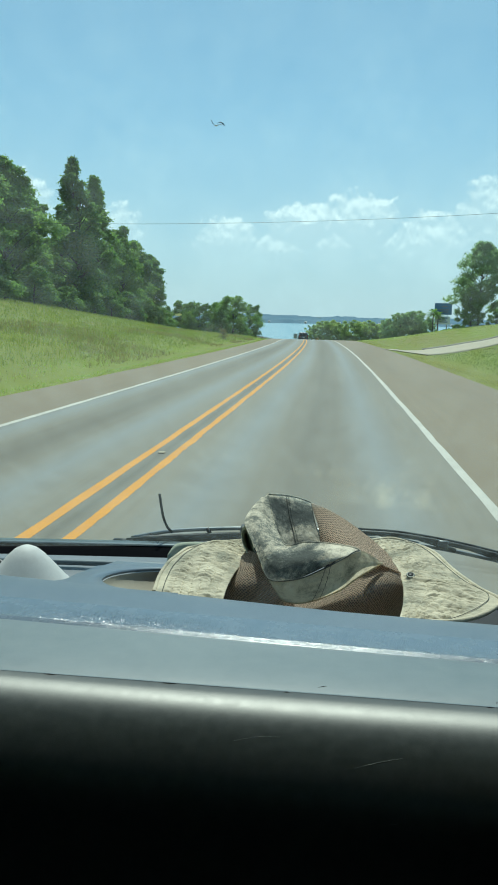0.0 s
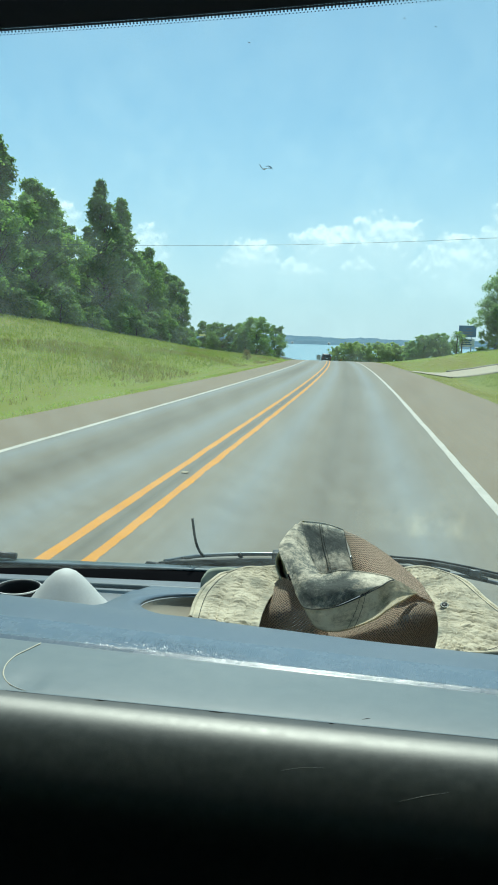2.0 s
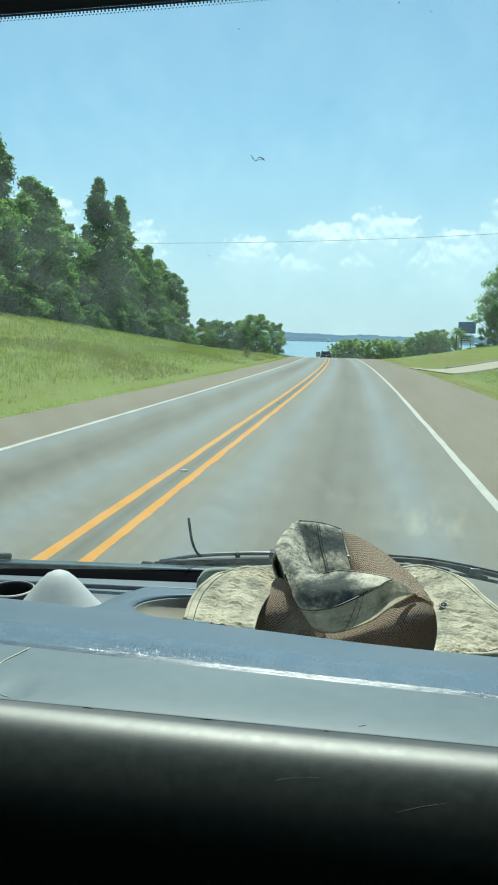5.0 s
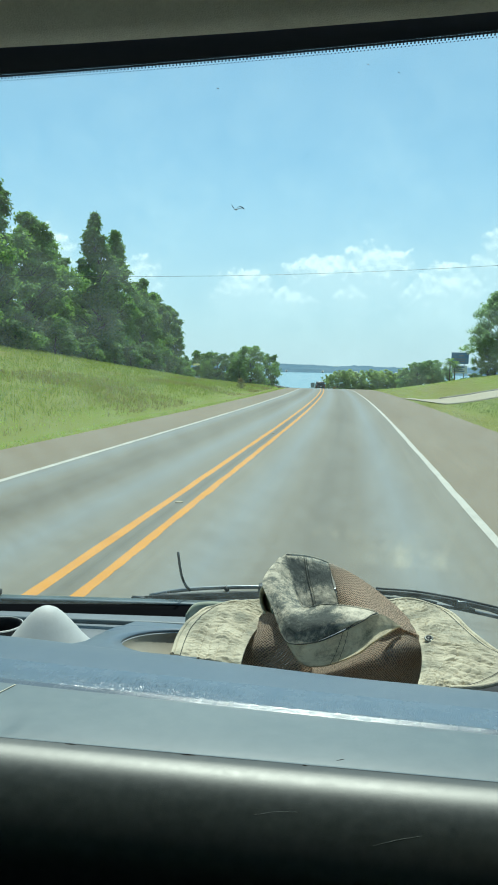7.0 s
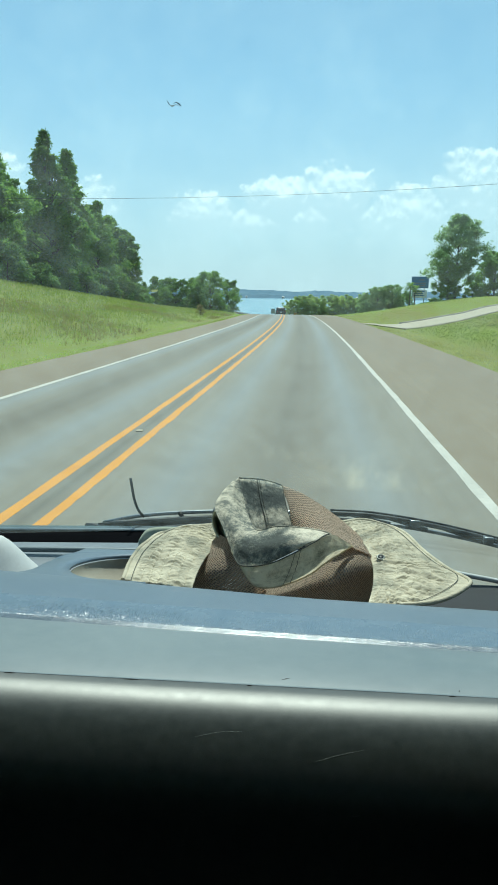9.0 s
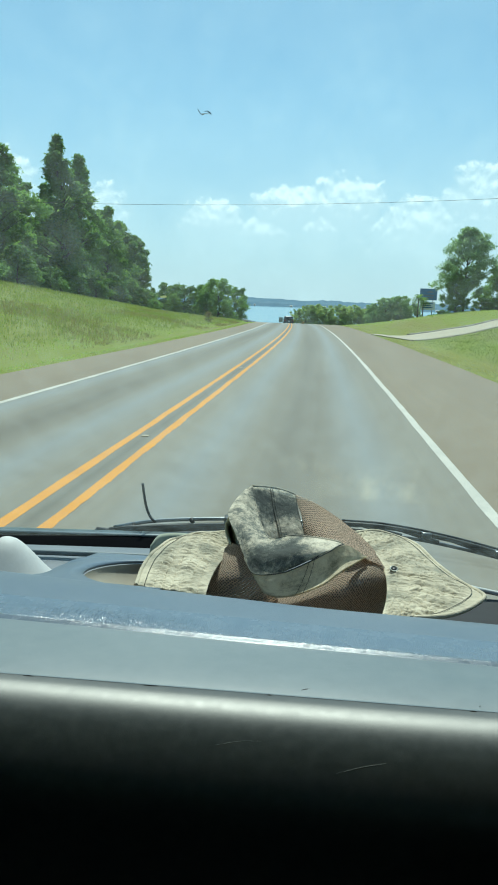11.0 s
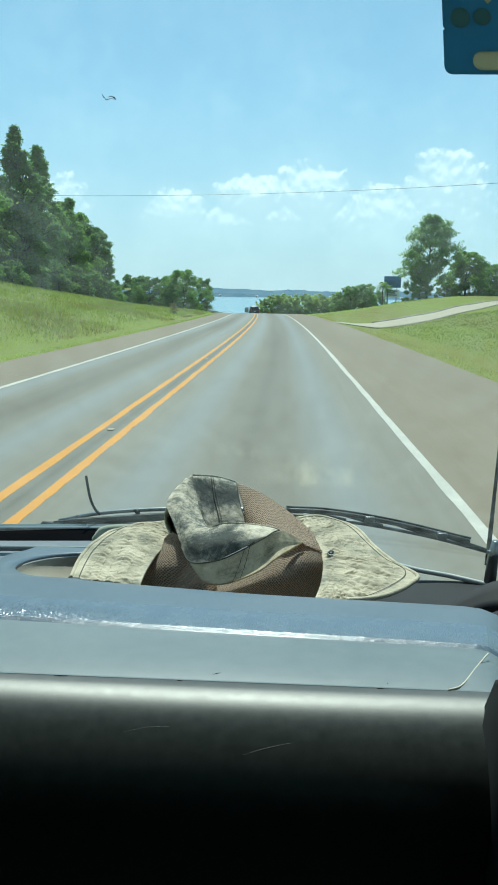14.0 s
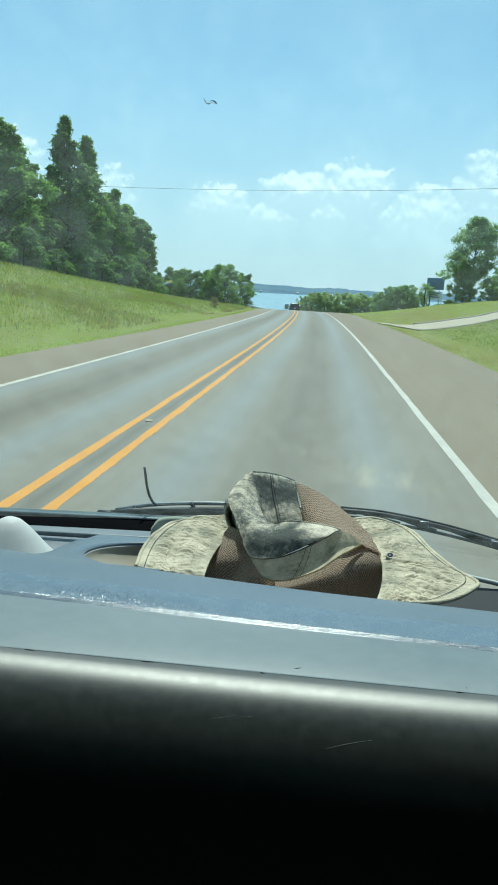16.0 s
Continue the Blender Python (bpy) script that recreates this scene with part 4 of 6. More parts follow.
RB_OUT = [(0.046, 0.948, 1.402), (0.076, 0.961, 1.402), (0.104, 0.946, 1.402), (0.123, 0.908, 1.403), (0.137, 0.842, 1.405), (0.153, 0.782, 1.407), (0.171, 0.746, 1.408), (0.156, 0.715, 1.409), (0.125, 0.681, 1.410), (0.091, 0.671, 1.410)]
RB_IN = [(0.038, 0.925, 1.403), (0.048, 0.917, 1.403), (0.058, 0.898, 1.404), (0.066, 0.876, 1.404), (0.071, 0.849, 1.405), (0.073, 0.818, 1.406), (0.074, 0.779, 1.407), (0.072, 0.744, 1.408), (0.068, 0.710, 1.409), (0.061, 0.670, 1.410)]


def pucker(seed, dense, deep):
    """Quilted cotton, drawn into ridges across its rows of stitches."""
    def height(u, v):
        drift = 0.6 * noise.noise(Vector((u * 6, v * 5, seed + 3)))
        ridge = noise.noise(Vector((u * dense + drift * 3, v * 2.6, seed))) + 0.55 * noise.noise(Vector((u * dense * 1.9 + drift * 5, v * 7, seed + 9)))
        row = 1 - abs(math.sin(math.pi * 8 * v)) ** 0.35
        rim = step(0.0, 0.08, v) * step(0.88, 0.80, v)
        return Vector((0, 0, rim * (deep * ridge - 0.0010 * row) + 0.0018 * noise.noise(Vector((u * 7, v * 6, seed))) + 0.006 * math.sin(math.pi * v) * math.sin(math.pi * u)))
    return height


def brim_part(outer, inner, seed, dense, deep):
    rows = loft([inner, outer], 240, 73, pucker(seed, dense, deep))
    b = part("brim", grid(rows, thick=0.0022), M_BRIM, hat, "pale quilted brim")
    part("piping", new_tube(rows[-1], 0.0024, 6), M_BRIM, b)
    part("stitching", new_tube([p + Vector((0, 0, 0.0009)) for p in rows[63]], 0.00036, 5), M_THREAD, b, "dark line of stitches")
    for k in (9, 18, 27, 36, 45, 54):
        for i in range(3 + k % 4, 234, 5):
            if noise.noise(Vector((i * 0.11, k * 0.37, seed))) > 0.02:
                part("stitch", new_tube([rows[k][i] + Vector((0, 0, 0.0006)), rows[k][i + 3] + Vector((0, 0, 0.0006))], 0.00024, 4), M_QUILT, b)
    return b, rows


brim_part(LB_OUT, LB_IN, 0.0, 52, 0.0030)
brim, brim_rows = brim_part(RB_OUT, RB_IN, 2.0, 70, 0.0037)
part("hat_lining", grid(loft([[(-0.214, 0.905, 1.382), (-0.206, 0.918, 1.392), (-0.185, 0.925, 1.394), (-0.165, 0.93, 1.392)], [(-0.214, 0.90, 1.372), (-0.20, 0.908, 1.373), (-0.18, 0.915, 1.374), (-0.155, 0.92, 1.374)]], 12, 6), thick=0.002), M_LINING, hat, "pale grey-green fold of the hat")


def wrinkle(amp, f, s):
    return lambda u, v: Vector((0.3 * amp * math.sin(f * v + s), -amp * math.sin(math.pi * min(1, v)) * 3.2 + amp * math.sin(f * u + 5 * v + s) * math.sin(math.pi * v), amp * 0.8 * math.cos(f * 0.7 * u + s + 3 * v) * math.sin(math.pi * v)))


LIP = [(-0.085, 0.905, 1.469), (-0.081, 0.890, 1.459), (-0.074, 0.865, 1.444), (-0.063, 0.825, 1.436), (-0.052, 0.790, 1.439), (-0.032, 0.775, 1.449), (-0.005, 0.768, 1.451), (0.017, 0.766, 1.449), (0.027, 0.768, 1.445)]
MID = [(-0.089, 0.903, 1.467), (-0.093, 0.875, 1.462), (-0.090, 0.845, 1.452), (-0.078, 0.805, 1.442), (-0.064, 0.770, 1.436), (-0.042, 0.750, 1.436), (-0.016, 0.742, 1.443), (0.011, 0.752, 1.446), (0.027, 0.768, 1.445)]
LOW = [(-0.092, 0.900, 1.466), (-0.102, 0.865, 1.459), (-0.106, 0.835, 1.450), (-0.092, 0.800, 1.437), (-0.080, 0.772, 1.423), (-0.068, 0.748, 1.414), (-0.039, 0.735, 1.421), (0.001, 0.745, 1.439), (0.027, 0.768, 1.445)]
SEAM = [(-0.080, 0.772, 1.423), (-0.068, 0.748, 1.414), (-0.039, 0.735, 1.421), (-0.014, 0.737, 1.432), (0.009, 0.746, 1.443), (0.027, 0.768, 1.445), (0.052, 0.785, 1.427)]
BELLY = [(-0.080, 0.772, 1.422), (-0.065, 0.748, 1.409), (-0.044, 0.733, 1.409), (-0.020, 0.732, 1.416), (0.007, 0.741, 1.426), (0.026, 0.758, 1.433), (0.052, 0.785, 1.427)]
HEM = [(-0.080, 0.772, 1.422), (-0.064, 0.757, 1.401), (-0.052, 0.750, 1.390), (-0.028, 0.743, 1.393), (0.004, 0.746, 1.406), (0.023, 0.760, 1.416), (0.052, 0.785, 1.427)]
HOLLOW_A = [(-0.106, 0.838, 1.448), (-0.111, 0.845, 1.435), (-0.109, 0.842, 1.422), (-0.102, 0.835, 1.412), (-0.091, 0.820, 1.406)]
HOLLOW_B = [(-0.105, 0.870, 1.427), (-0.108, 0.875, 1.419), (-0.105, 0.872, 1.408), (-0.097, 0.860, 1.401), (-0.088, 0.840, 1.399)]
HOLLOW_C = [(-0.106, 0.845, 1.445), (-0.099, 0.850, 1.425), (-0.095, 0.845, 1.415), (-0.089, 0.835, 1.407), (-0.083, 0.815, 1.405)]
BACKTOP = [(-0.085, 0.905, 1.469), (-0.069, 0.920, 1.465), (-0.050, 0.930, 1.460), (-0.032, 0.935, 1.453)]
BACKLOW = [(-0.071, 0.845, 1.417), (-0.051, 0.865, 1.409), (-0.030, 0.875, 1.408), (-0.014, 0.880, 1.408)]
MTOP = [(-0.032, 0.935, 1.453), (-0.009, 0.937, 1.444), (0.016, 0.930, 1.432), (0.039, 0.915, 1.420), (0.058, 0.895, 1.410), (0.075, 0.865, 1.401)]
MMID = [(-0.022, 0.912, 1.434), (-0.002, 0.900, 1.431), (0.020, 0.880, 1.429), (0.039, 0.860, 1.424), (0.057, 0.850, 1.415), (0.074, 0.840, 1.404)]
MLOW = [(-0.014, 0.880, 1.407), (0.002, 0.845, 1.418), (0.018, 0.815, 1.427), (0.034, 0.790, 1.432), (0.051, 0.785, 1.425), (0.072, 0.800, 1.412)]
LTOP = [(-0.057, 0.790, 1.372), (-0.031, 0.790, 1.374), (0.002, 0.785, 1.391), (0.023, 0.790, 1.405), (0.051, 0.800, 1.421), (0.073, 0.810, 1.410), (0.083, 0.820, 1.390)]
LMID = [(-0.054, 0.780, 1.365), (-0.027, 0.775, 1.371), (0.004, 0.765, 1.383), (0.026, 0.760, 1.394), (0.050, 0.765, 1.406), (0.072, 0.785, 1.399), (0.083, 0.815, 1.382)]
LLOW = [(-0.053, 0.800, 1.338), (-0.025, 0.795, 1.342), (0.007, 0.790, 1.345), (0.030, 0.790, 1.346), (0.054, 0.795, 1.345), (0.072, 0.810, 1.341), (0.083, 0.830, 1.345)]
SL = [(-0.104, 0.850, 1.412), (-0.121, 0.822, 1.398), (-0.130, 0.800, 1.386), (-0.131, 0.790, 1.360)]
SM = [(-0.086, 0.805, 1.424), (-0.094, 0.780, 1.408), (-0.097, 0.768, 1.392), (-0.097, 0.765, 1.365)]
SR = [(-0.066, 0.795, 1.415), (-0.056, 0.785, 1.400), (-0.045, 0.780, 1.382), (-0.040, 0.780, 1.360)]
back_rows = loft([BACKTOP, BACKLOW], 24, 16, wrinkle(0.0012, 9, 1.0))
back_wall = part("crown_back", grid(back_rows, thick=0.0015), M_CAMOGREY, hat, "inside of the crown in grey leaf print")
for k, r in ((10, 0.0005), (11, 0.0003)):
    part("seam", new_tube([row[k] + Vector((0, -0.0022, 0)) for row in back_rows], r, 5), M_THREAD, back_wall)
part("piping", new_tube([row[-1] for row in back_rows], 0.0005, 6), M_THREAD, back_wall)
part("piping", new_tube([p for p in back_rows[0]], 0.0008, 6), M_CAMOGREY, back_wall)
fold_rows = loft([LIP, MID, LOW], 90, 30, wrinkle(0.0011, 23, 0.4))
fold = part("crown_fold", grid(fold_rows), M_CAMOGREY, hat, "folded crown in grey leaf-print cotton")
part("piping", new_tube([p for p in fold_rows[0][2:]], 0.0009, 6), M_CAMOGREY, fold)
band_rows = loft([SEAM, BELLY, HEM], 80, 16, wrinkle(0.0009, 31, 1.4))
band = part("crown_band", grid(band_rows), M_CAMO, hat, "paler leaf-print band of the crown")
part("hem", new_tube([p for p in band_rows[-1]], 0.0010, 6), M_CAMO, band)
part("seam", new_tube([p + Vector((0, -0.0012, 0.0002)) for p in band_rows[0][6:66]], 0.0007, 6), M_THREAD, band, "dark felled seam")
for i in range(36, 84, 2):
    a, b = (fold_rows[26][j] + Vector((0, -0.0012, 0.0006)) for j in (i, i + 1))
    part("stitch", new_tube([a, a.lerp(b, 0.75)], 0.00034, 4), M_THREAD, fold)
for k in (42, 45):
    part("seam", new_tube([row[k] + Vector((0, -0.0012, 0.0002)) for row in band_rows], 0.0003, 4), M_THREAD, band)
part("crown_side", grid(loft([HOLLOW_A, HOLLOW_B, HOLLOW_C], 24, 12), thick=0.0012), M_LINING, hat, "tucked side of the crown in its own shade")
for rows_of, cloth in (((MTOP, MMID, MLOW), M_MESH), ((LTOP, LMID, LLOW), M_MESHFINE), ((SL, SM, SR), M_MESHFINE)):
    part("mesh_panel", grid(loft(rows_of, 48, 24, wrinkle(0.0012, 13, 1.0)), thick=0.0008), cloth, hat, "brown mesh side panel")
EYX, EYY = 0.0835, 0.793
near = min(((p - Vector((EYX, EYY, p.z))).length, i, j) for i, r in enumerate(brim_rows[1:-1], 1) for j, p in enumerate(r[1:-1], 1))
ei, ej = near[1], near[2]
up = Vector((-0.05, -0.42, 0.9)).normalized()
stand = Matrix.Translation(brim_rows[ei][ej] + up * 0.0034) @ up.to_track_quat("Z", "Y").to_matrix().to_4x4()
eyelet = part("eyelet", lathe([(0.0028, -0.0006), (0.0046, -0.0010), (0.0049, 0.0000), (0.0042, 0.0008), (0.0031, 0.0006)], 24, (0, 0, 0), True), M_EYELET, brim, "small metal eyelet")
eyelet.matrix_basis = stand
hole = part("eyelet_hole", lathe([(0.0, -0.0004), (0.0031, -0.0004), (0.0031, 0.0003), (0.0, 0.0003)], 20), M_BLACK, brim)
hole.matrix_basis = stand

# ---- the road and the land ----
LAKE_Z = -9.7


def mid_x(y):
    """The centre line, between the yellow lines: straight, then a long bend to the left on to the causeway."""
    x = -2.21
    if y > 20:
        x -= (min(y, 110) - 20) ** 2 / 4147.0 + 0.0434 * max(0.0, y - 110)
    if y > 110:
        x -= (min(y, 222) - 110) ** 2 / 1170.0 + 0.1915 * max(0.0, y - 222)
    return x


def road_z(y):
    """Gently downhill, steeper over the brow, then a sag on to the level causeway."""
    if y < 85:
        return -0.015 * y
    if y < 155:
        return -1.275 - 0.015 * (y - 85) - 0.000221 * (y - 85) ** 2
    if y < 195:
        return -3.408 - 0.046 * (y - 155)
    if y < 275:
        return -5.248 - 0.046 * (y - 195) + 0.0002875 * (y - 195) ** 2
    return -7.088


LEFT_EDGE, RIGHT_EDGE = -5.15, 7.0      # outer edges of the paved shoulders


def land_z(d, y):
    """Height of the land beside the road; d runs across from the centre line."""
    z = road_z(min(y, 205))
    if d < 0:
        tall = 3.5 - 2.2 * step(44, 116, y) - 1.0 * step(116, 165, y)
        z += tall * (0.22 * step(5.6, 10, -d) + 0.78 * step(8, 25, -d)) + 0.8 * step(26, 90, -d) * (1 - step(120, 170, y))
        z -= 0.14 * step(5.2, 6.6, -d) * (1 - step(7, 10, -d))
        shore = 205 + 0.10 * min(-d, 200) + 6 * math.sin(d * 0.05)
        wide = 7.6
    else:
        tall = 1.9 + 1.0 * step(80, 104, y) - 1.3 * step(95, 150, y) - 0.8 * step(150, 190, y)
        z += tall * step(8.2, 27, d) + 0.6 * step(27, 70, d) * (1 - step(110, 160, y))
        z -= 0.10 * step(7, 8.4, d) * (1 - step(9, 12, d))
        shore = 201 + 0.06 * min(d, 200) + 5 * math.sin(d * 0.06)
        wide = 9.4
    z -= 0.05 if LEFT_EDGE - 0.5 < d < RIGHT_EDGE + 0.5 else 0.0
    z += 0.12 * noise.noise(Vector((d * 0.15, y * 0.15, 0))) * step(8, 14, abs(d)) + 0.5 * noise.noise(Vector((d * 0.02, y * 0.02, 3))) * step(24, 60, abs(d))
    z -= 4.6 * step(shore - 30, shore + 4, y) + 5.0 * step(shore + 4, shore + 34, y)
    if y > 155:
        # the causeway carries the road on; its flanks fall to the water
        over = max(0.0, abs(d) - wide)
        z = max(z, road_z(y) - 0.05 - over * 0.55)
    z = max(z, -13.8)
    if y > 1055:
        z += 8.5 * step(1065, 1255, y) + 1.5 * noise.noise(Vector((d * 0.004, 1.3, 0))) * step(1055, 1255, y)
    return z


def ladder(stops):
    out = []
    for a, b, s in stops:
        k = a
        while k < b - 1e-6:
            out.append(k)
            k += s
    out.append(stops[-1][1])
    return out


GY = ladder([(-260, -40, 10), (-40, 260, 2.5), (260, 380, 12), (380, 1040, 60), (1040, 1300, 40), (1300, 4600, 480)])
GD = ladder([(-3200, -800, 400), (-800, -200, 100), (-200, -100, 20), (-100, -40, 6), (-40, -12, 2), (-12, 12, 1), (12, 40, 2), (40, 100, 6), (100, 200, 20), (200, 800, 100), (800, 3200, 400)])
ground = part("ground", grid([[(mid_x(y) + d, y, land_z(d, y)) for d in GD] for y in GY], uv=False), M_GRASS)
tagged(ground, "mown green roadside grass falling to the lake shore", "ground", kind="structure")


def strip(name, d0, d1, y0, y1, lift, mat, label, category="", dy=3.0, parent=None, nx=2, kind="structure", wob=0.0, chips=None):
    """A strip along the road; wob lets its edges wander, chips is a stretch in which its outer edge is chipped."""
    ys = ladder([(y0, chips[0], dy), (*chips, 0.06), (chips[1], y1, dy)] if chips else [(y0, y1, dy)])
    rows = []
    for y in ys:
        w0, w1 = (wob * noise.noise(Vector((y * 0.9, d0, 0))), wob * noise.noise(Vector((y * 0.9, d1, 7)))) if wob else (0, 0)
        if chips and chips[0] < y < chips[1]:
            w1 += 0.012 * noise.noise(Vector((y * 5.0, d1, 3))) + 0.008 * noise.noise(Vector((y * 17.0, d1, 5)))
        rows.append([(mid_x(y) + d0 + w0 + (d1 + w1 - d0 - w0) * i / (nx - 1), y, road_z(y) + lift) for i in range(nx)])
    bm = grid(rows, uv=False)
    layer = bm.loops.layers.uv.new("UVMap")
    for f in bm.faces:
        for lp in f.loops:
            v = lp.vert.co
            lp[layer].uv = (v.x - mid_x(v.y), v.y)
    ob = part(name, bm, mat, parent)
    if parent is None:
        tagged(ob, label, category, kind=kind)
    else:
        tagged(ob, label)
    return ob


road = strip("road", -3.12, 3.81, -250, 1060, 0.0, M_ASPHALT, "worn grey two-lane asphalt road", "road", 1.6, nx=3)
strip("pavement_1", LEFT_EDGE, -3.05, -250, 1060, -0.002, M_SHOULDER, "brownish paved shoulder beside the lane", "shoulder", 1.6, nx=3, wob=0.04)
strip("pavement_2", 3.72, RIGHT_EDGE, -250, 1060, -0.002, M_SHOULDER, "brownish paved shoulder beside the lane", "shoulder", 1.6, nx=3, wob=0.06)
strip("yellow_line", -0.228, -0.114, -250, 1055, 0.0014, M_YELLOW, "solid yellow centre line", "road marking", 0.8, road, wob=0.022)
strip("yellow_line", 0.134, 0.250, -250, 130, 0.0014, M_YELLOW, "solid yellow centre line", "road marking", 0.8, road, wob=0.022, chips=(2.0, 26.0))
for k in range(14):
    strip("yellow_dash", 0.134, 0.250, 139 + 12.2 * k, 142 + 12.2 * k, 0.0014, M_YELLOW, "", "", 1.0, road)
strip("white_line", -3.16, -3.04, -250, 1055, 0.0014, M_WHITE, "solid white edge line", "road marking", 0.8, road, wob=0.02)
strip("white_line", 3.735, 3.85, -250, 1055, 0.0014, M_WHITE, "solid white edge line", "road marking", 0.8, road, wob=0.025)
for k in range(-4, 16):
    y = 9.5 + 12.2 * k
    b = new_box((-0.045, -0.045, 0), (0.045, 0.045, 0.014), 0.008)
    ob = part("pavement_stud", b, M_CONCRETE, road, "small raised reflective stud")
    ob.matrix_basis = pose(mid_x(y) - 0.005, y, road_z(y) + 0.002)

# grass of several kinds on both banks
M_MEADOW = material("tall_meadow_grass", (0.22, 0.295, 0.052), (0.38, 0.43, 0.10), 0.25, 0.8, per_island=0.35, spec=0.15, translucent=0.6)
M_SEED = material("brown_seeding_grass", (0.235, 0.215, 0.070), (0.40, 0.36, 0.135), 0.3, 0.85, per_island=0.35, spec=0.1, translucent=0.5)
M_DEEP = material("deep_green_grass", (0.14, 0.215, 0.045), (0.25, 0.34, 0.085), 0.3, 0.8, per_island=0.35, spec=0.1, translucent=0.4)
M_LUSH = material("lush_verge_grass", (0.30, 0.42, 0.06), (0.46, 0.58, 0.12), 0.3, 0.8, per_island=0.4, spec=0.15, translucent=0.7)
# the drive on the right bank: stops along its middle, and half its width
DRIVE = [((5.4, 59.2), 6.6), ((7.2, 59.6), 4.8), ((9.6, 61.6), 3.2), ((13.4, 67.0), 2.7), ((18.4, 74.0), 2.5), ((26.0, 85.0), 2.5), ((38.0, 99.0), 2.5)]


def on_drive(x, y):
    return any(math.hypot(x - p[0], y - p[1]) < w + 0.4 for p, w in DRIVE[1:]) or any(abs((x - a[0]) * (b[1] - a[1]) - (y - a[1]) * (b[0] - a[0])) / math.hypot(b[0] - a[0], b[1] - a[1]) < 2.9 and a[0] < x < b[0] for (a, _), (b, _) in zip(DRIVE[2:], DRIVE[3:]))


def turf(name, seed, count, near, far, inner, outer, mat, label, height, blades=3, patchy=0.0, crowd=1.6):
    """Blades in tufts between two distances from the centre line, thinning out with the distance."""
    rg = random.Random(seed)
    verts, faces = [], []
    for _ in range(count):
        y = near + (far - near) * rg.random() ** crowd
        d = inner + (outer - inner) * rg.random()
        x = mid_x(y) + d
        if d > 0 and on_drive(x, y):
            continue
        if patchy and noise.noise(Vector((d * 0.16, y * 0.07, seed))) < patchy - 0.25 + 0.2 * rg.random():
            continue
        z = land_z(d, y) - 0.03
        for _ in range(blades):
            a, h = rg.uniform(0, 6.283), height * rg.uniform(0.5, 1.3)
            ox, oy = x + rg.gauss(0, 0.12), y + rg.gauss(0, 0.12)
            w = 0.008 + 0.0003 * y
            k = len(verts)
            verts += [(ox - w * math.cos(a), oy - w * math.sin(a), z), (ox + w * math.cos(a), oy + w * math.sin(a), z), (ox + rg.gauss(0, 0.3) * h, oy + rg.gauss(0, 0.3) * h, z + h)]
            faces.append((k, k + 1, k + 2))
    me = bpy.data.meshes.new(name)
    me.from_pydata(verts, [], faces)
    me.materials.append(mat)
    tagged(new(name, me), label, "grass", kind="stuff")


turf("meadow_grass", 5, 30000, 12, 125, -7.5, -27.0, M_MEADOW, "tall yellow-green meadow grass on the bank", 0.20)
turf("seeding_grass", 6, 15000, 12, 110, -6.6, -14.5, M_SEED, "brown seeding grass in patches on the bank", 0.20, patchy=0.16)
turf("verge_grass", 7, 9000, 9, 130, -5.1, -8.0, M_LUSH, "bright green grass along the verge", 0.07)
turf("meadow_grass", 8, 14000, 14, 140, 8.6, 30.0, M_LUSH, "green mown grass on the slope", 0.07)
turf("meadow_grass", 12, 24000, 13, 62, 9.2, 24.0, M_DEEP, "deep green grass below the concrete drive", 0.07)
turf("verge_grass", 9, 5000, 12, 130, 6.95, 8.8, M_TURF, "pale grass fringe along the paved shoulder", 0.07)
turf("verge_grass", 11, 4000, 9, 110, -5.05, -5.7, M_TURF, "pale grass fringe along the paved shoulder", 0.07)
turf("seeding_grass", 10, 3500, 20, 60, 8.8, 20.0, M_SEED, "brown seeding grass in patches on the slope", 0.12, patchy=0.22)

# concrete drive on the right, with a low kerb on its upper side
way = spline([(*p, w) for p, w in DRIVE], 60)
rows, kerb = [], []
for i, p in enumerate(way):
    t = (way[min(i + 1, 59)] - way[max(i - 1, 0)]).xy.normalized()
    side = Vector((t.y, -t.x))
    line = []
    for k in range(9):
        q = p.xy + side * p.z * (k / 4 - 1)
        d = q.x - mid_x(q.y)
        line.append((q.x, q.y, max(land_z(d, q.y), road_z(q.y) - 0.07) + 0.05))
    rows.append([(line[0][0], line[0][1], line[0][2] - 0.5)] + line + [(line[-1][0], line[-1][1], line[-1][2] - 0.5)])
    if i > 20:
        q = p.xy - side * (p.z + 0.15)
        kerb.append((q.x, q.y, line[0][2] - 0.04))
drive = part("driveway", grid(rows, uv=False), M_CONCRETE)
tagged(drive, "pale concrete driveway climbing from the road", "driveway", kind="structure")
part("kerb", new_tube(kerb, 0.14, 6), M_RIPRAP, drive, "low grey kerb")

# lake
def water_material():
    m = bpy.data.materials.new("lake_water")
    m.use_nodes = True
    n, l = m.node_tree.nodes, m.node_tree.links
    b = n["Principled BSDF"]
    b.inputs["Base Color"].default_value = (0.20, 0.34, 0.40, 1)
    b.inputs["Roughness"].default_value = 0.22
    t = n.new("ShaderNodeTexNoise")
    tc = n.new("ShaderNodeTexCoord")
    t.inputs["Scale"].default_value, t.inputs["Detail"].default_value = 0.9, 6
    l.new(tc.outputs["Object"], t.inputs["Vector"])
    bp = n.new("ShaderNodeBump")
    bp.inputs["Distance"].default_value = 0.35
    l.new(t.outputs["Fac"], bp.inputs["Height"])
    l.new(bp.outputs[0], b.inputs["Normal"])
    return m


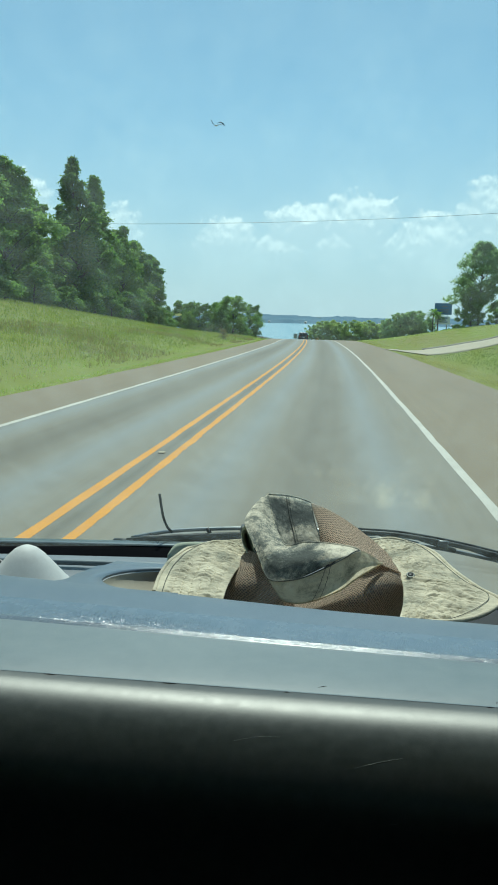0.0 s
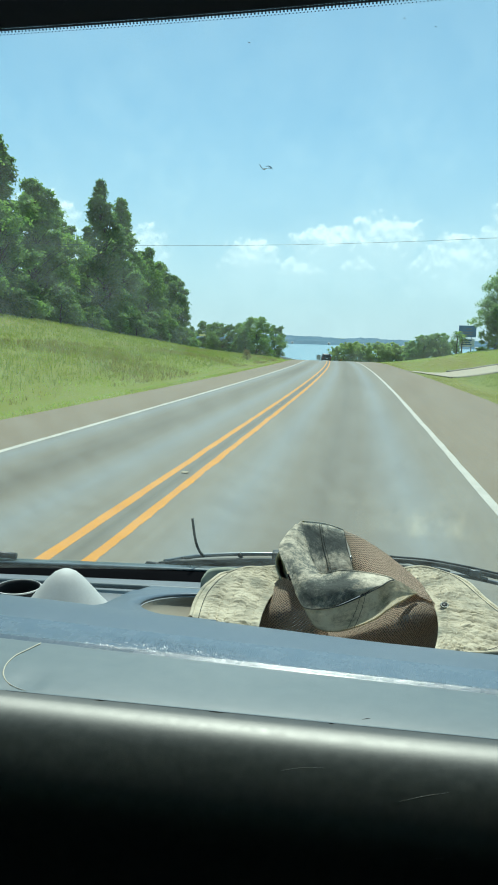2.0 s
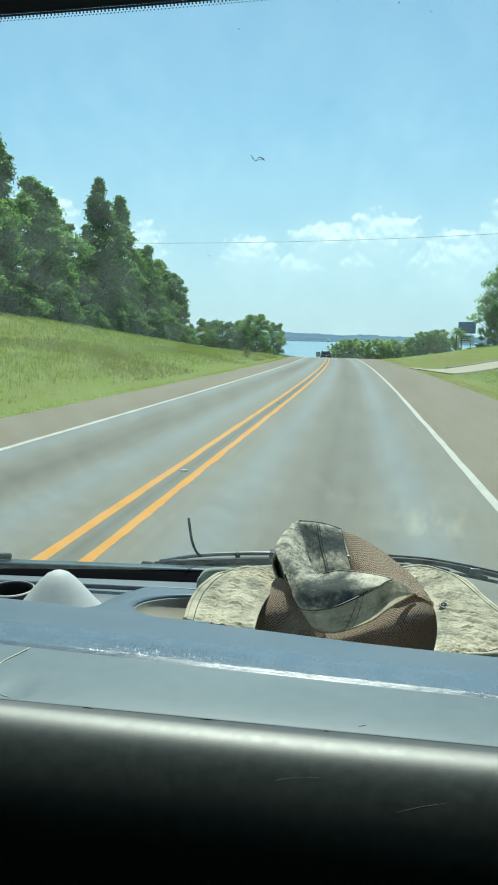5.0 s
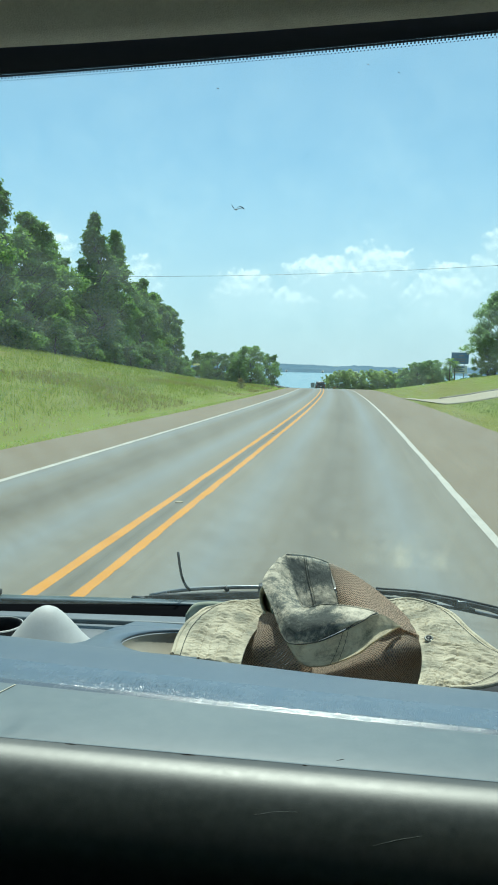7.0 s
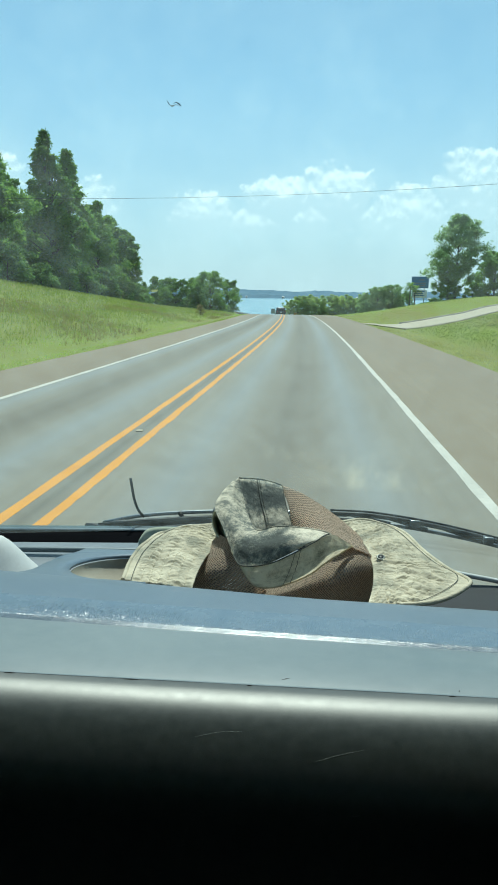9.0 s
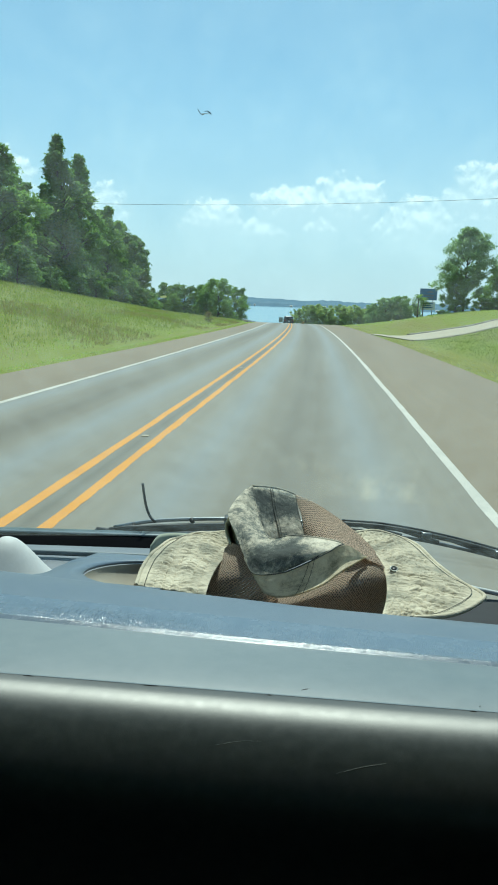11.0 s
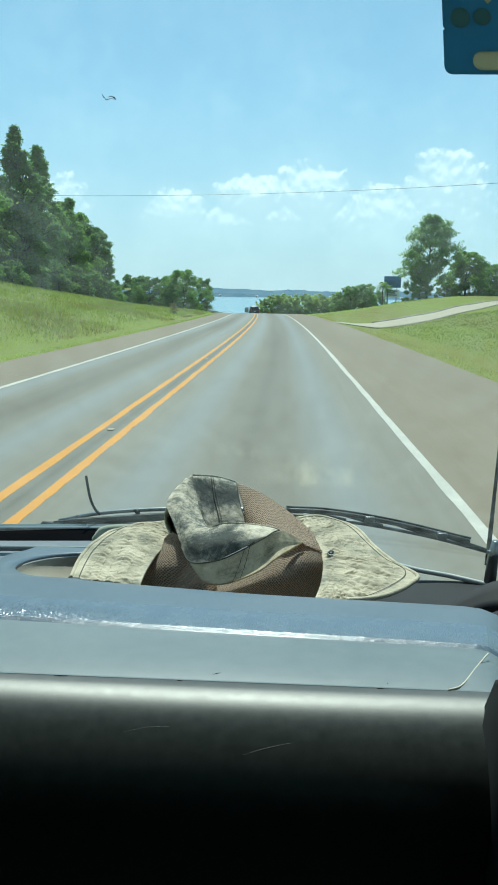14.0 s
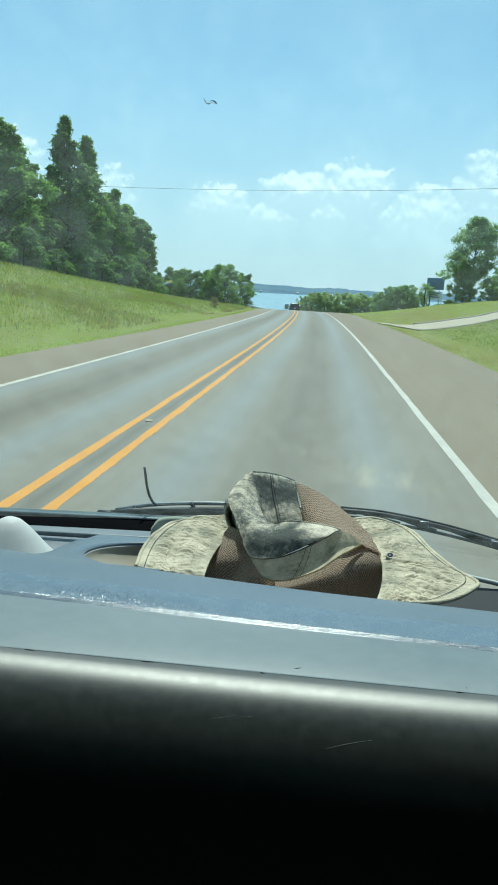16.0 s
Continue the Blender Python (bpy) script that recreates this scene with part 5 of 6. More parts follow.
lake = part("water", grid([[(x, y, LAKE_Z) for x in (-3000, -1000, -300, 0, 300, 1000, 3000)] for y in (173, 255, 455, 755, 1115)], uv=False), water_material())
tagged(lake, "calm blue lake reaching to the far shore", "lake", kind="structure")

# far shore: a low wooded ridge, with pale houses at the water
bm = bmesh.new()
for row in range(5):
    y0 = 1085 + 45 * row
    xs = ladder([(-1500, 1500, 7)])
    lines = []
    for j in range(4):
        lines.append([(x, y0 + 16 * j, LAKE_Z - 0.5 + (0, 0.75, 1.0, 0.2)[j] * (7.0 + 1.0 * row + 2.4 * noise.noise(Vector((x * 0.02, row * 3.1, 0))) + 1.6 * noise.noise(Vector((x * 0.11, row, 5))))) for x in xs])
    vs = [[bm.verts.new(p) for p in ln] for ln in lines]
    for a, b in zip(vs, vs[1:]):
        for k in range(len(xs) - 1):
            bm.faces.new((a[k], a[k + 1], b[k + 1], b[k]))
tagged(part("far_woods", bm, M_WOODS, smooth=False), "low wooded ridge on the far shore, blue-green with painted haze", "woods", kind="stuff")

M_PALE = material("pale_house_wall", (0.42, 0.43, 0.42), (0.58, 0.58, 0.56), 0.3, 0.8)
M_ROOF = material("grey_roof", (0.16, 0.15, 0.14), (0.28, 0.26, 0.24), 0.5, 0.85)


def house(x, y, z, w, h, turn, label):
    t = thing("far_house", label, "house", (x, y, z), turn, "houses on the far shore")
    part("wall", new_box((-w / 2, -4, 0), (w / 2, 4, h), 0.1), M_PALE, t)
    bm = bmesh.new()
    a = [bm.verts.new(p) for p in ((-w / 2 - 0.5, -4.6, h), (w / 2 + 0.5, -4.6, h), (w / 2 + 0.5, 4.6, h), (-w / 2 - 0.5, 4.6, h), (-w / 2 - 0.5, 0, h + 2.2), (w / 2 + 0.5, 0, h + 2.2))]
    for q in ((0, 1, 5, 4), (2, 3, 4, 5), (1, 2, 5), (3, 0, 4), (0, 3, 2, 1)):
        bm.faces.new([a[i] for i in q])
    part("roof", bm, M_PALE, t, smooth=False)
    for k in (-0.28, 0.0, 0.28):
        part("window", new_box((w * k - 0.6, -4.06, 1.0), (w * k + 0.6, -3.98, 2.2), 0.02), M_BLACK, t)


for hx, hw, hh in ((-96, 14, 3.4), (-62, 9, 3), (-20, 12, 3.6), (6, 18, 3.2), (38, 10, 3.2), (66, 12, 3), (104, 16, 3.4), (150, 10, 3), (210, 14, 3.4), (-150, 13, 3), (-205, 12, 3.2)):
    house(hx * 1.6 + 9 * math.sin(hx), 1077, LAKE_Z + 0.1, hw * 0.2, hh * 0.28, 6 * math.sin(hx), "pale house at the water's edge")


# ---- trees ----
def foliage(name, tips, mat, parent, per_tip, size, seed):
    """Leaves round the twig tips, each turned outwards and up; tips are (place, outward, spread)."""
    rg = np.random.RandomState(seed)
    at = np.repeat(np.array([t[0] for t in tips]), per_tip, axis=0)
    out = np.repeat(np.array([t[1] for t in tips]), per_tip, axis=0)
    spread = np.repeat(np.array([t[2] for t in tips]), per_tip)[:, None]
    n = len(at)
    at = at + rg.normal(size=(n, 3)) * spread * np.array((1, 1, 0.55))
    nrm = out * 0.7 + np.array((0, 0, 0.7)) + rg.normal(size=(n, 3)) * 0.55
    nrm /= np.linalg.norm(nrm, axis=1, keepdims=True)
    a = np.cross(nrm, rg.normal(size=(n, 3)))
    a /= np.linalg.norm(a, axis=1, keepdims=True)
    b = np.cross(nrm, a)
    s = (size * rg.uniform(0.55, 1.25, (n, 1)))
    verts = np.stack((at - a * s, at + b * s * 0.52, at + a * s, at - b * s * 0.52), axis=1).reshape(-1, 3)
    me = bpy.data.meshes.new(name)
    me.from_pydata(verts.tolist(), [], np.arange(4 * n).reshape(-1, 4).tolist())
    me.materials.append(mat)
    ob = new(name, me)
    ob.parent = parent
    return ob


def outline(shape, f):
    """Half width of a crown, from its foot (0) to its top (1)."""
    if shape == "spire":
        return (0.55 + 0.45 * step(0.0, 0.30, f)) * max(0.0, 1 - max(0.0, f - 0.18) / 0.83) ** 0.92
    if shape == "column":
        return (0.62 + 0.38 * step(0.0, 0.3, f)) * max(0.0, 1 - f ** 3.2) ** 0.6
    return math.sqrt(max(0.0, 1 - ((f - 0.46) / 0.56) ** 2))


def tree(kind, name, height, width, mat, seed, label, shape="round", foot=0.10, boughs=60, sprays=13, per_tip=26, size=0.17, lean=0.0, category="tree", bare=0.0):
    """A trunk that forks into boughs; each bough ends in a heap of leafy sprays."""
    rnd = random.Random(seed)
    t = thing(name, label, category, group=kind)
    r0 = 0.017 * height + 0.03
    bend = [Vector((lean * height * (k / 6) ** 1.6 + rnd.uniform(-1, 1) * 0.010 * height * k ** 0.7, rnd.uniform(-1, 1) * 0.010 * height * k ** 0.7, height * 0.92 * k / 6 - (0.4 if k == 0 else 0))) for k in range(7)]
    stem = spline(bend, 25)
    tr = bmesh.new()
    tube(tr, stem, [r0 * (1.25 if k == 0 else 1 - 0.88 * k / 24) for k in range(25)], 8)
    tips = []
    for k in range(boughs):
        f = ((k + rnd.random()) / boughs) ** 0.92
        z = height * (foot + (0.97 - foot) * f)
        a = k * 2.39996 + rnd.uniform(-0.6, 0.6)
        lobes = 0.72 + 0.95 * noise.noise(Vector((1.3 * math.cos(a), 1.3 * math.sin(a), 3.1 * f + seed * 7.7)))
        full = 0.5 * width * outline(shape, f) * max(0.35, lobes + 0.12)
        reach = full * (0.35 + 0.65 * rnd.random() ** 0.6)
        base = stem[min(24, int(25 * z / height * 0.97))]
        heap = width * rnd.uniform(0.07, 0.135) * (0.30 + 0.75 * outline(shape, f))
        c = Vector((base.x + reach * math.cos(a), base.y + reach * math.sin(a), z - 0.10 * reach))
        root = stem[max(1, min(22, int(25 * (z - 0.55 * reach - 0.04 * height) / height)))]
        thick = r0 * (0.34 - 0.22 * f)
        tube(tr, [root, root.lerp(c, 0.55) + Vector((0, 0, 0.05 * reach)), c], [thick, thick * 0.55, thick * 0.2], 5)
        if rnd.random() < bare:
            continue
        for _ in range(sprays):
            v = Vector((rnd.gauss(0, 1), rnd.gauss(0, 1), rnd.gauss(0.25, 0.8))).normalized()
            p = c + Vector((v.x * heap, v.y * heap, v.z * heap * 0.72)) * rnd.uniform(0.45, 1.15)
            o = (Vector((c.x - base.x, c.y - base.y, 0.25 * reach)).normalized() * 0.5 + v).normalized()
            tips.append((p, o, (0.026 * width + 0.06) * (0.55 + 0.45 * outline(shape, f))))
    part("trunk", tr, M_BARK, t, "grey-brown trunk and limbs")
    foliage("crown", tips, mat, t, per_tip, size, seed)
    t["tall"] = height
    return t


def grow(proto, x, y, top=None, turn=0.0, wide=1.0, label="", first=False):
    """Plants a tree, or a copy of it, so that its top reaches the height given."""
    base = land_z(x - mid_x(y), y)
    s = 1.0 if top is None else (top - base) / (0.99 * proto["tall"])
    ob = proto if first else copy_thing(proto, Matrix())
    ob.matrix_basis = pose(x, y, base, 0, 0, turn) @ Matrix.Diagonal((s * wide, s * wide, s, 1))
    if label:
        tagged(ob, label)
    return ob


# the wood on the left bank
G1 = "tall trees on the left bank"
spire = tree(G1, "tree", 15.5, 8.0, M_PINE, 11, "tall pointed dark green tree on the grassy bank", "spire", 0.06, 84, 13, 26, 0.17)
spire_b = tree(G1, "tree", 15.0, 7.4, M_LEAF, 14, "tall pointed leafy tree on the grassy bank", "spire", 0.08, 84, 13, 26, 0.17)
leafy = tree(G1, "tree", 12.5, 7.4, M_LEAF, 12, "tall leafy green tree on the grassy bank", "column", 0.05, 84, 14, 26, 0.18)
slim = tree(G1, "tree", 10.5, 5.0, M_PINE, 13, "slim dark green tree at the end of the row", "column", 0.04, 64, 13, 26, 0.17)
grow(spire, -26.2, 75.5, 16.9, 0, first=True)
grow(spire_b, -26.6, 83, 16.4, 40, first=True)
grow(leafy, -28.6, 64, 14.6, 0, first=True)
grow(slim, -26.8, 107, 9.9, 0, first=True)
for p, x, y, top, a, w in ((spire_b, -30.2, 68, 14.8, 200, 1.1), (leafy, -26.0, 91, 11.9, 140, 0.8), (slim, -26.2, 97, 10.9, 80, 1.0), (slim, -25.2, 102, 9.4, 210, 1.0), (leafy, -30.5, 101, 10.6, 30, 0.85),
                           (leafy, -31.5, 77, 13.0, 300, 1.0), (spire, -32.0, 87, 13.8, 100, 1.15), (slim, -31.5, 94, 11.0, 10, 1.1), (leafy, -30.5, 113, 8.4, 250, 0.8), (spire, -27.5, 55, 16.0, 130, 1.1),
                           (leafy, -26.5, 47, 15.0, 60, 0.9), (spire_b, -28.0, 38, 16.5, 90, 1.0), (leafy, -34.0, 58, 14.5, 200, 1.0), (leafy, -36.5, 70, 13.0, 320, 1.0), (spire, -35.0, 46, 17.0, 20, 1.1), (leafy, -37.0, 84, 12.0, 160, 1.0), (leafy, -36.0, 96, 10.5, 20, 1.0), (leafy, -36.5, 109, 9.0, 110, 0.9)):
    grow(p, x, y, top, a, w)
# undergrowth at the edge of the wood
bush = tree("bushes at the wood's edge", "bush", 2.6, 3.4, M_PINE, 51, "dark green bush at the edge of the wood", "round", 0.05, 26, 10, 24, 0.12, category="bush")
grow(bush, -24.4, 72, None, 0, first=True)
for x, y, h, a in ((-24.6, 60, 1.2, 40), (-24.0, 66, 0.8, 100), (-23.8, 79, 1.0, 150), (-24.2, 86, 1.3, 210), (-23.6, 93, 1.1, 300), (-23.8, 100, 1.0, 20), (-24.6, 106, 1.0, 70), (-25.8, 112, 1.1, 130), (-24.8, 53, 1.1, 130), (-27.0, 117, 0.9, 10)):
    ob = grow(bush, x, y, None, a)
    ob.matrix_basis = ob.matrix_basis @ Matrix.Scale(h, 4)
weed = tree("weeds on the bank", "weed", 1.1, 0.9, M_SEED, 52, "brown dry weed clump on the grassy bank", "round", 0.1, 16, 6, 14, 0.05, category="weed")
grow(weed, -11.2, 76, None, 0, first=True)
# trees at the left shore
G2 = "trees at the left shore"
shore_a = tree(G2, "tree", 11.7, 11.0, M_LEAF, 21, "broad green tree beside the causeway guardrail", "round", 0.06, 64, 14, 24, 0.19, 0.02)
shore_b = tree(G2, "tree", 10.4, 8.0, M_PINE, 22, "rounded dark green tree at the lake shore", "round", 0.05, 54, 13, 24, 0.19)
grow(shore_a, -25.6, 190, 6.2, 0, first=True)
grow(shore_b, -34.5, 190, 4.4, 0, first=True)
for p, x, y, top, a, w in ((shore_a, -30.0, 194, 4.6, 130, 0.8), (shore_b, -39.0, 192, 4.9, 60, 0.95), (shore_b, -43.0, 190, 3.4, 220, 0.7), (shore_b, -21.8, 198, 4.4, 20, 0.8), (shore_b, -27.5, 184, 3.0, 140, 0.9), (shore_a, -36.5, 186, 2.2, 200, 0.7), (shore_b, -48.5, 194, 3.0, 20, 0.9), (shore_b, -56, 193, 3.6, 80, 0.9), (shore_b, -66, 190, 4.2, 120, 1.0)):
    grow(p, x, y, top, a, w)
# light green thicket on the right, at the water
G3 = "willow thicket on the right shore"
will = tree(G3, "willow", 8.4, 7.4, M_LIGHTLEAF, 31, "light green willow at the lake shore", "round", 0.04, 50, 12, 24, 0.17, 0.03, category="willow")
grow(will, -3.4, 195, 0.4, 0, first=True)
for x, y, top, a, w in ((-5.6, 194, -0.6, 50, 0.8), (-0.8, 196, 0.7, 110, 1.0), (1.8, 194, 0.1, 200, 1.0), (4.4, 197, 0.8, 20, 1.0), (6.8, 195, 0.4, 280, 1.0), (9.2, 197, 0.8, 160, 1.0), (11.6, 195, 0.5, 70, 1.0), (14.2, 197, 0.6, 10, 1.0), (17.0, 196, 0.4, 230, 1.0), (20.5, 197, 0.2, 130, 1.0)):
    grow(will, x, y, top, a, w)
# shade trees on the right slope
G4 = "shade trees on the right slope"
oak = tree(G4, "tree", 12.0, 9.6, M_OAKLEAF, 41, "large green shade tree on the mown slope", "round", 0.26, 54, 15, 26, 0.18)
oak_b = tree(G4, "tree", 7.4, 7.6, M_LEAF, 42, "smaller dark green shade tree on the mown slope", "round", 0.06, 56, 14, 26, 0.17)
grow(oak, 20.3, 110, 12.4, 0, 0.9, first=True)
# like oak_b, but with paler leaves that imitate haze over the distance
far_shade = tree(G4, "tree", 7.4, 7.6, M_OAKLEAF, 43, "green shade tree near the water, paled for haze", "round", 0.16, 50, 13, 24, 0.17)
grow(far_shade, 15.4, 180, 2.8, 220, first=True)
grow(oak_b, 18.9, 108, 5.8, 0, 0.72, first=True)
for p, x, y, top, a, w in ((oak_b, 26.6, 114, 7.6, 120, 1.0), (oak_b, 32.0, 118, 6.0, 30, 1.0), (far_shade, 19.2, 182, 3.4, 70, 1.0), (far_shade, 13.0, 184, 1.2, 160, 0.9), (far_shade, 22.4, 186, 1.4, 10, 0.8), (oak, 41, 104, 12.0, 50, 1.0), (oak, 50, 92, 13.0, 210, 1.0)):
    grow(p, x, y, top, a, w)
for x, y, h, a in ((27.6, 172, 1.4, 40), (25.2, 174, 1.0, 140), (23.2, 112, 0.8, 0), (28.4, 110, 0.7, 200)):
    ob = grow(bush, x, y, None, a, label="dark green bush on the mown slope")
    ob.matrix_basis = ob.matrix_basis @ Matrix.Scale(h, 4)


def palm(x, y, high, seed):
    """A slim palm: ringed trunk and arching fronds with leaflets."""
    t = thing("palm", "slim palm with a round head of fronds", "palm", (x, y, land_z(x - mid_x(y), y)), group="palms at the shore")
    part("trunk", new_tube([(0, 0, -0.3), (0.05, 0, high * 0.33), (0.0, 0.05, high * 0.66), (0.05, 0, high)], [0.17, 0.14, 0.13, 0.12], 10), M_BARK, t)
    rg = random.Random(seed)
    fr = bmesh.new()
    for _ in range(110):
        a, up = rg.uniform(0, 6.283), rg.uniform(-0.7, 1.1)
        d = Vector((math.cos(a) * math.cos(up), math.sin(a) * math.cos(up), math.sin(up)))
        side = d.cross(Vector((0, 0, 1))).normalized()
        pts = [Vector((0.05, 0, high)) + d * (1.35 * j / 5) + Vector((0, 0, -0.42 * (j / 5) ** 2)) for j in range(6)]
        for j in range(1, 6):
            for sgn in (-1, 1):
                fr.faces.new([fr.verts.new(q) for q in (pts[j], pts[j] + side * sgn * 0.3 + d * 0.22 + Vector((0, 0, -0.12)), pts[j] + d * 0.12)])
    part("crown", fr, M_LEAF, t, smooth=False, recalc=False)


palm(22.4, 176, 6.3, 61)
palm(23.9, 179, 6.0, 62)

# ---- guardrails ----
BEAM = [(0.0, 0.43), (-0.035, 0.455), (-0.082, 0.475), (-0.082, 0.515), (-0.03, 0.55), (-0.03, 0.605), (-0.082, 0.64), (-0.082, 0.68), (-0.035, 0.70), (0.0, 0.725)]


def guardrail(side, y0, y1, label):
    t = thing("guardrail", label, "guardrail", group="guardrails of the causeway")
    d0 = -5.9 if side < 0 else 7.35
    rows = []
    for y in ladder([(y0, min(y1, 320), 2.0)] + ([(320, y1, 20)] if y1 > 320 else [])):
        rows.append([(mid_x(y) + d0 + side * o, y, road_z(y) - 0.03 + z + 0.04) for o, z in BEAM])
    part("rail", grid(rows, uv=False, thick=0.004), M_GALV, t, "wavy galvanised steel rail")
    bm = new_box((-0.085, -0.085, -0.7), (0.085, 0.085, 0.72), 0.015)
    first = part("post", bm, M_POST, t, "square weathered post")
    n = int((min(y1, 300) - y0) / 1.9)
    for k in range(n):
        y = y0 + 0.4 + 1.9 * k
        ob = first if k == 0 else first.copy()
        if k:
            scene.collection.objects.link(ob)
            ob.parent = t
        ob.matrix_basis = pose(mid_x(y) + d0 + side * 0.10, y, road_z(y) + 0.02)
    return t


guardrail(-1, 173, 955, "long galvanised guardrail on square posts along the causeway")
guardrail(1, 182, 955, "long galvanised guardrail on square posts along the causeway")

# ---- signs ----
def card(bm, loop, y, thick):
    f = bm.faces.new([bm.verts.new((x, y, z)) for x, z in loop])
    e = bmesh.ops.extrude_face_region(bm, geom=[f])
    bmesh.ops.translate(bm, verts=[v for v in e["geom"] if isinstance(v, bmesh.types.BMVert)], vec=(0, thick, 0))
    return bm


M_SIGNBLUE = material("billboard_blue", (0.030, 0.115, 0.25), (0.045, 0.15, 0.31), 1.5, 0.45)
M_SIGNWHITE = material("sign_white", (0.60, 0.62, 0.62), (0.76, 0.77, 0.77), 2, 0.5)
M_SIGNBACK = material("sign_back_metal", (0.25, 0.27, 0.27), (0.36, 0.38, 0.38), 2, 0.5, metal=0.5)
M_SIGNGREY = material("dull_sign_print", (0.07, 0.10, 0.14), (0.12, 0.15, 0.19), 2, 0.6)
M_SIGNYELLOW = material("sign_yellow", (0.62, 0.36, 0.02), (0.78, 0.48, 0.04), 2, 0.5)

bx, by = 25.1, 180
bz = land_z(bx - mid_x(by), by)
board = thing("billboard", "dark blue roadside billboard with a white panel below it", "billboard", (bx, by, bz), -6)
for px in (-1.0, 1.0):
    part("post", new_tube([(px, 0.1, -0.4), (px, 0.1, 5.0 - bz)], 0.12, 10), M_SIGNBACK, board)
panel = part("panel", new_box((-1.95, -0.12, 2.55 - bz), (1.95, 0.06, 5.2 - bz), 0.03), M_SIGNBLUE, board, "dark blue sign panel")
lower = part("panel", new_box((-1.7, -0.12, 0.35 - bz), (1.7, 0.05, 2.15 - bz), 0.03), M_SIGNWHITE, board, "white sign panel")
part("emblem", card(bmesh.new(), [(0.2 + 0.75 * math.cos(a) + 0.15, 4.3 - bz + 0.32 * math.sin(a)) for a in (math.pi * k / 9 for k in range(10))], -0.14, 0.018), M_SIGNGREY, panel, "pale wave-shaped emblem", smooth=False)
for k in range(2):
    part("line_of_writing", new_box((-1.2 + 0.3 * k, -0.14, 3.55 - 0.5 * k - bz), (1.3 - 0.2 * k, -0.122, 3.80 - 0.5 * k - bz), 0.004), M_SIGNGREY, panel)
for k in range(3):
    part("line_of_writing", new_box((-1.3, -0.14, 1.68 - 0.46 * k - bz), (1.1 - 0.35 * (k % 2), -0.122, 1.92 - 0.46 * k - bz), 0.004), M_SIGNBLUE, lower)

sy = 231
sign = thing("road_sign", "square white road sign on a thin post beyond the guardrail", "road sign", (mid_x(sy) + 10.2, sy, road_z(sy) - 0.6))
part("post", new_tube([(0, 0.03, -1.5), (0, 0.03, 3.0)], 0.04, 8), M_SIGNBACK, sign)
part("panel", new_box((-0.6, -0.012, 1.8), (0.6, 0.012, 3.3), 0.004), M_SIGNBACK, sign, "grey square sign panel")

hy = 181.2
mark = thing("hazard_marker", "yellow and black striped hazard marker at the guardrail's end", "hazard marker", (mid_x(hy) + 7.75, hy, road_z(hy)))
part("post", new_box((-0.05, 0.02, -0.4), (0.05, 0.10, 0.75), 0.01), M_POST, mark)
part("panel", new_box((-0.3, -0.01, 0.55), (0.3, 0.012, 1.12), 0.004), M_SIGNYELLOW, mark, "yellow panel with black stripes")
for k in range(4):
    bm = bmesh.new()
    x0 = -0.3 + 0.17 * k
    q = [bm.verts.new((max(-0.29, min(0.29, x)), -0.013, z)) for x, z in ((x0, 0.56), (x0 + 0.085, 0.56), (x0 + 0.085 - 0.18, 1.11), (x0 - 0.18, 1.11))]
    bm.faces.new(q)
    part("stripe", bm, M_BLACK, mark, smooth=False)

# low building among the trees on the right
bl = thing("boat_house", "low white lakeside building with a dark blue band", "building", (21.6, 190, land_z(21.6 - mid_x(190), 190) + 1.2), -6)
part("wall", new_box((-1.8, -2, -0.5), (2.4, 2, 2.0), 0.04), M_PALE, bl)
part("roof", new_box((-2.0, -2.3, 2.0), (2.6, 2.3, 2.16), 0.05), M_ROOF, bl)
part("band", new_box((-1.7, -2.05, 0.9), (1.1, -1.99, 1.9), 0.01), M_SIGNBLUE, bl, "dark blue wall panel")
part("door", new_box((1.3, -2.05, -0.1), (2.15, -1.99, 1.85), 0.01), M_ROOF, bl)

# utility pole on the left shore
pole = thing("utility_pole", "thin dark wooden utility pole at the lake shore", "utility pole", (-60.0, 195, land_z(-60.0 - mid_x(195), 195)))
part("shaft", new_tube([(0, 0, -1), (0, 0, 10.5)], [0.17, 0.11], 10), M_POST, pole)
part("crossarm", new_box((-1.1, -0.06, 9.6), (1.1, 0.06, 9.75), 0.01), M_POST, pole)


# ---- the vehicle ahead ----
M_DARKPAINT = material("black_car_paint", (0.008, 0.009, 0.010), (0.018, 0.019, 0.020), 2, 0.3, coat=0.5)
M_CARGLASS = material("dark_car_glass", (0.01, 0.012, 0.014), (0.02, 0.022, 0.025), 2, 0.08)
M_TAIL = material("red_lamp_lens", (0.25, 0.01, 0.008), (0.40, 0.02, 0.015), 5, 0.25)


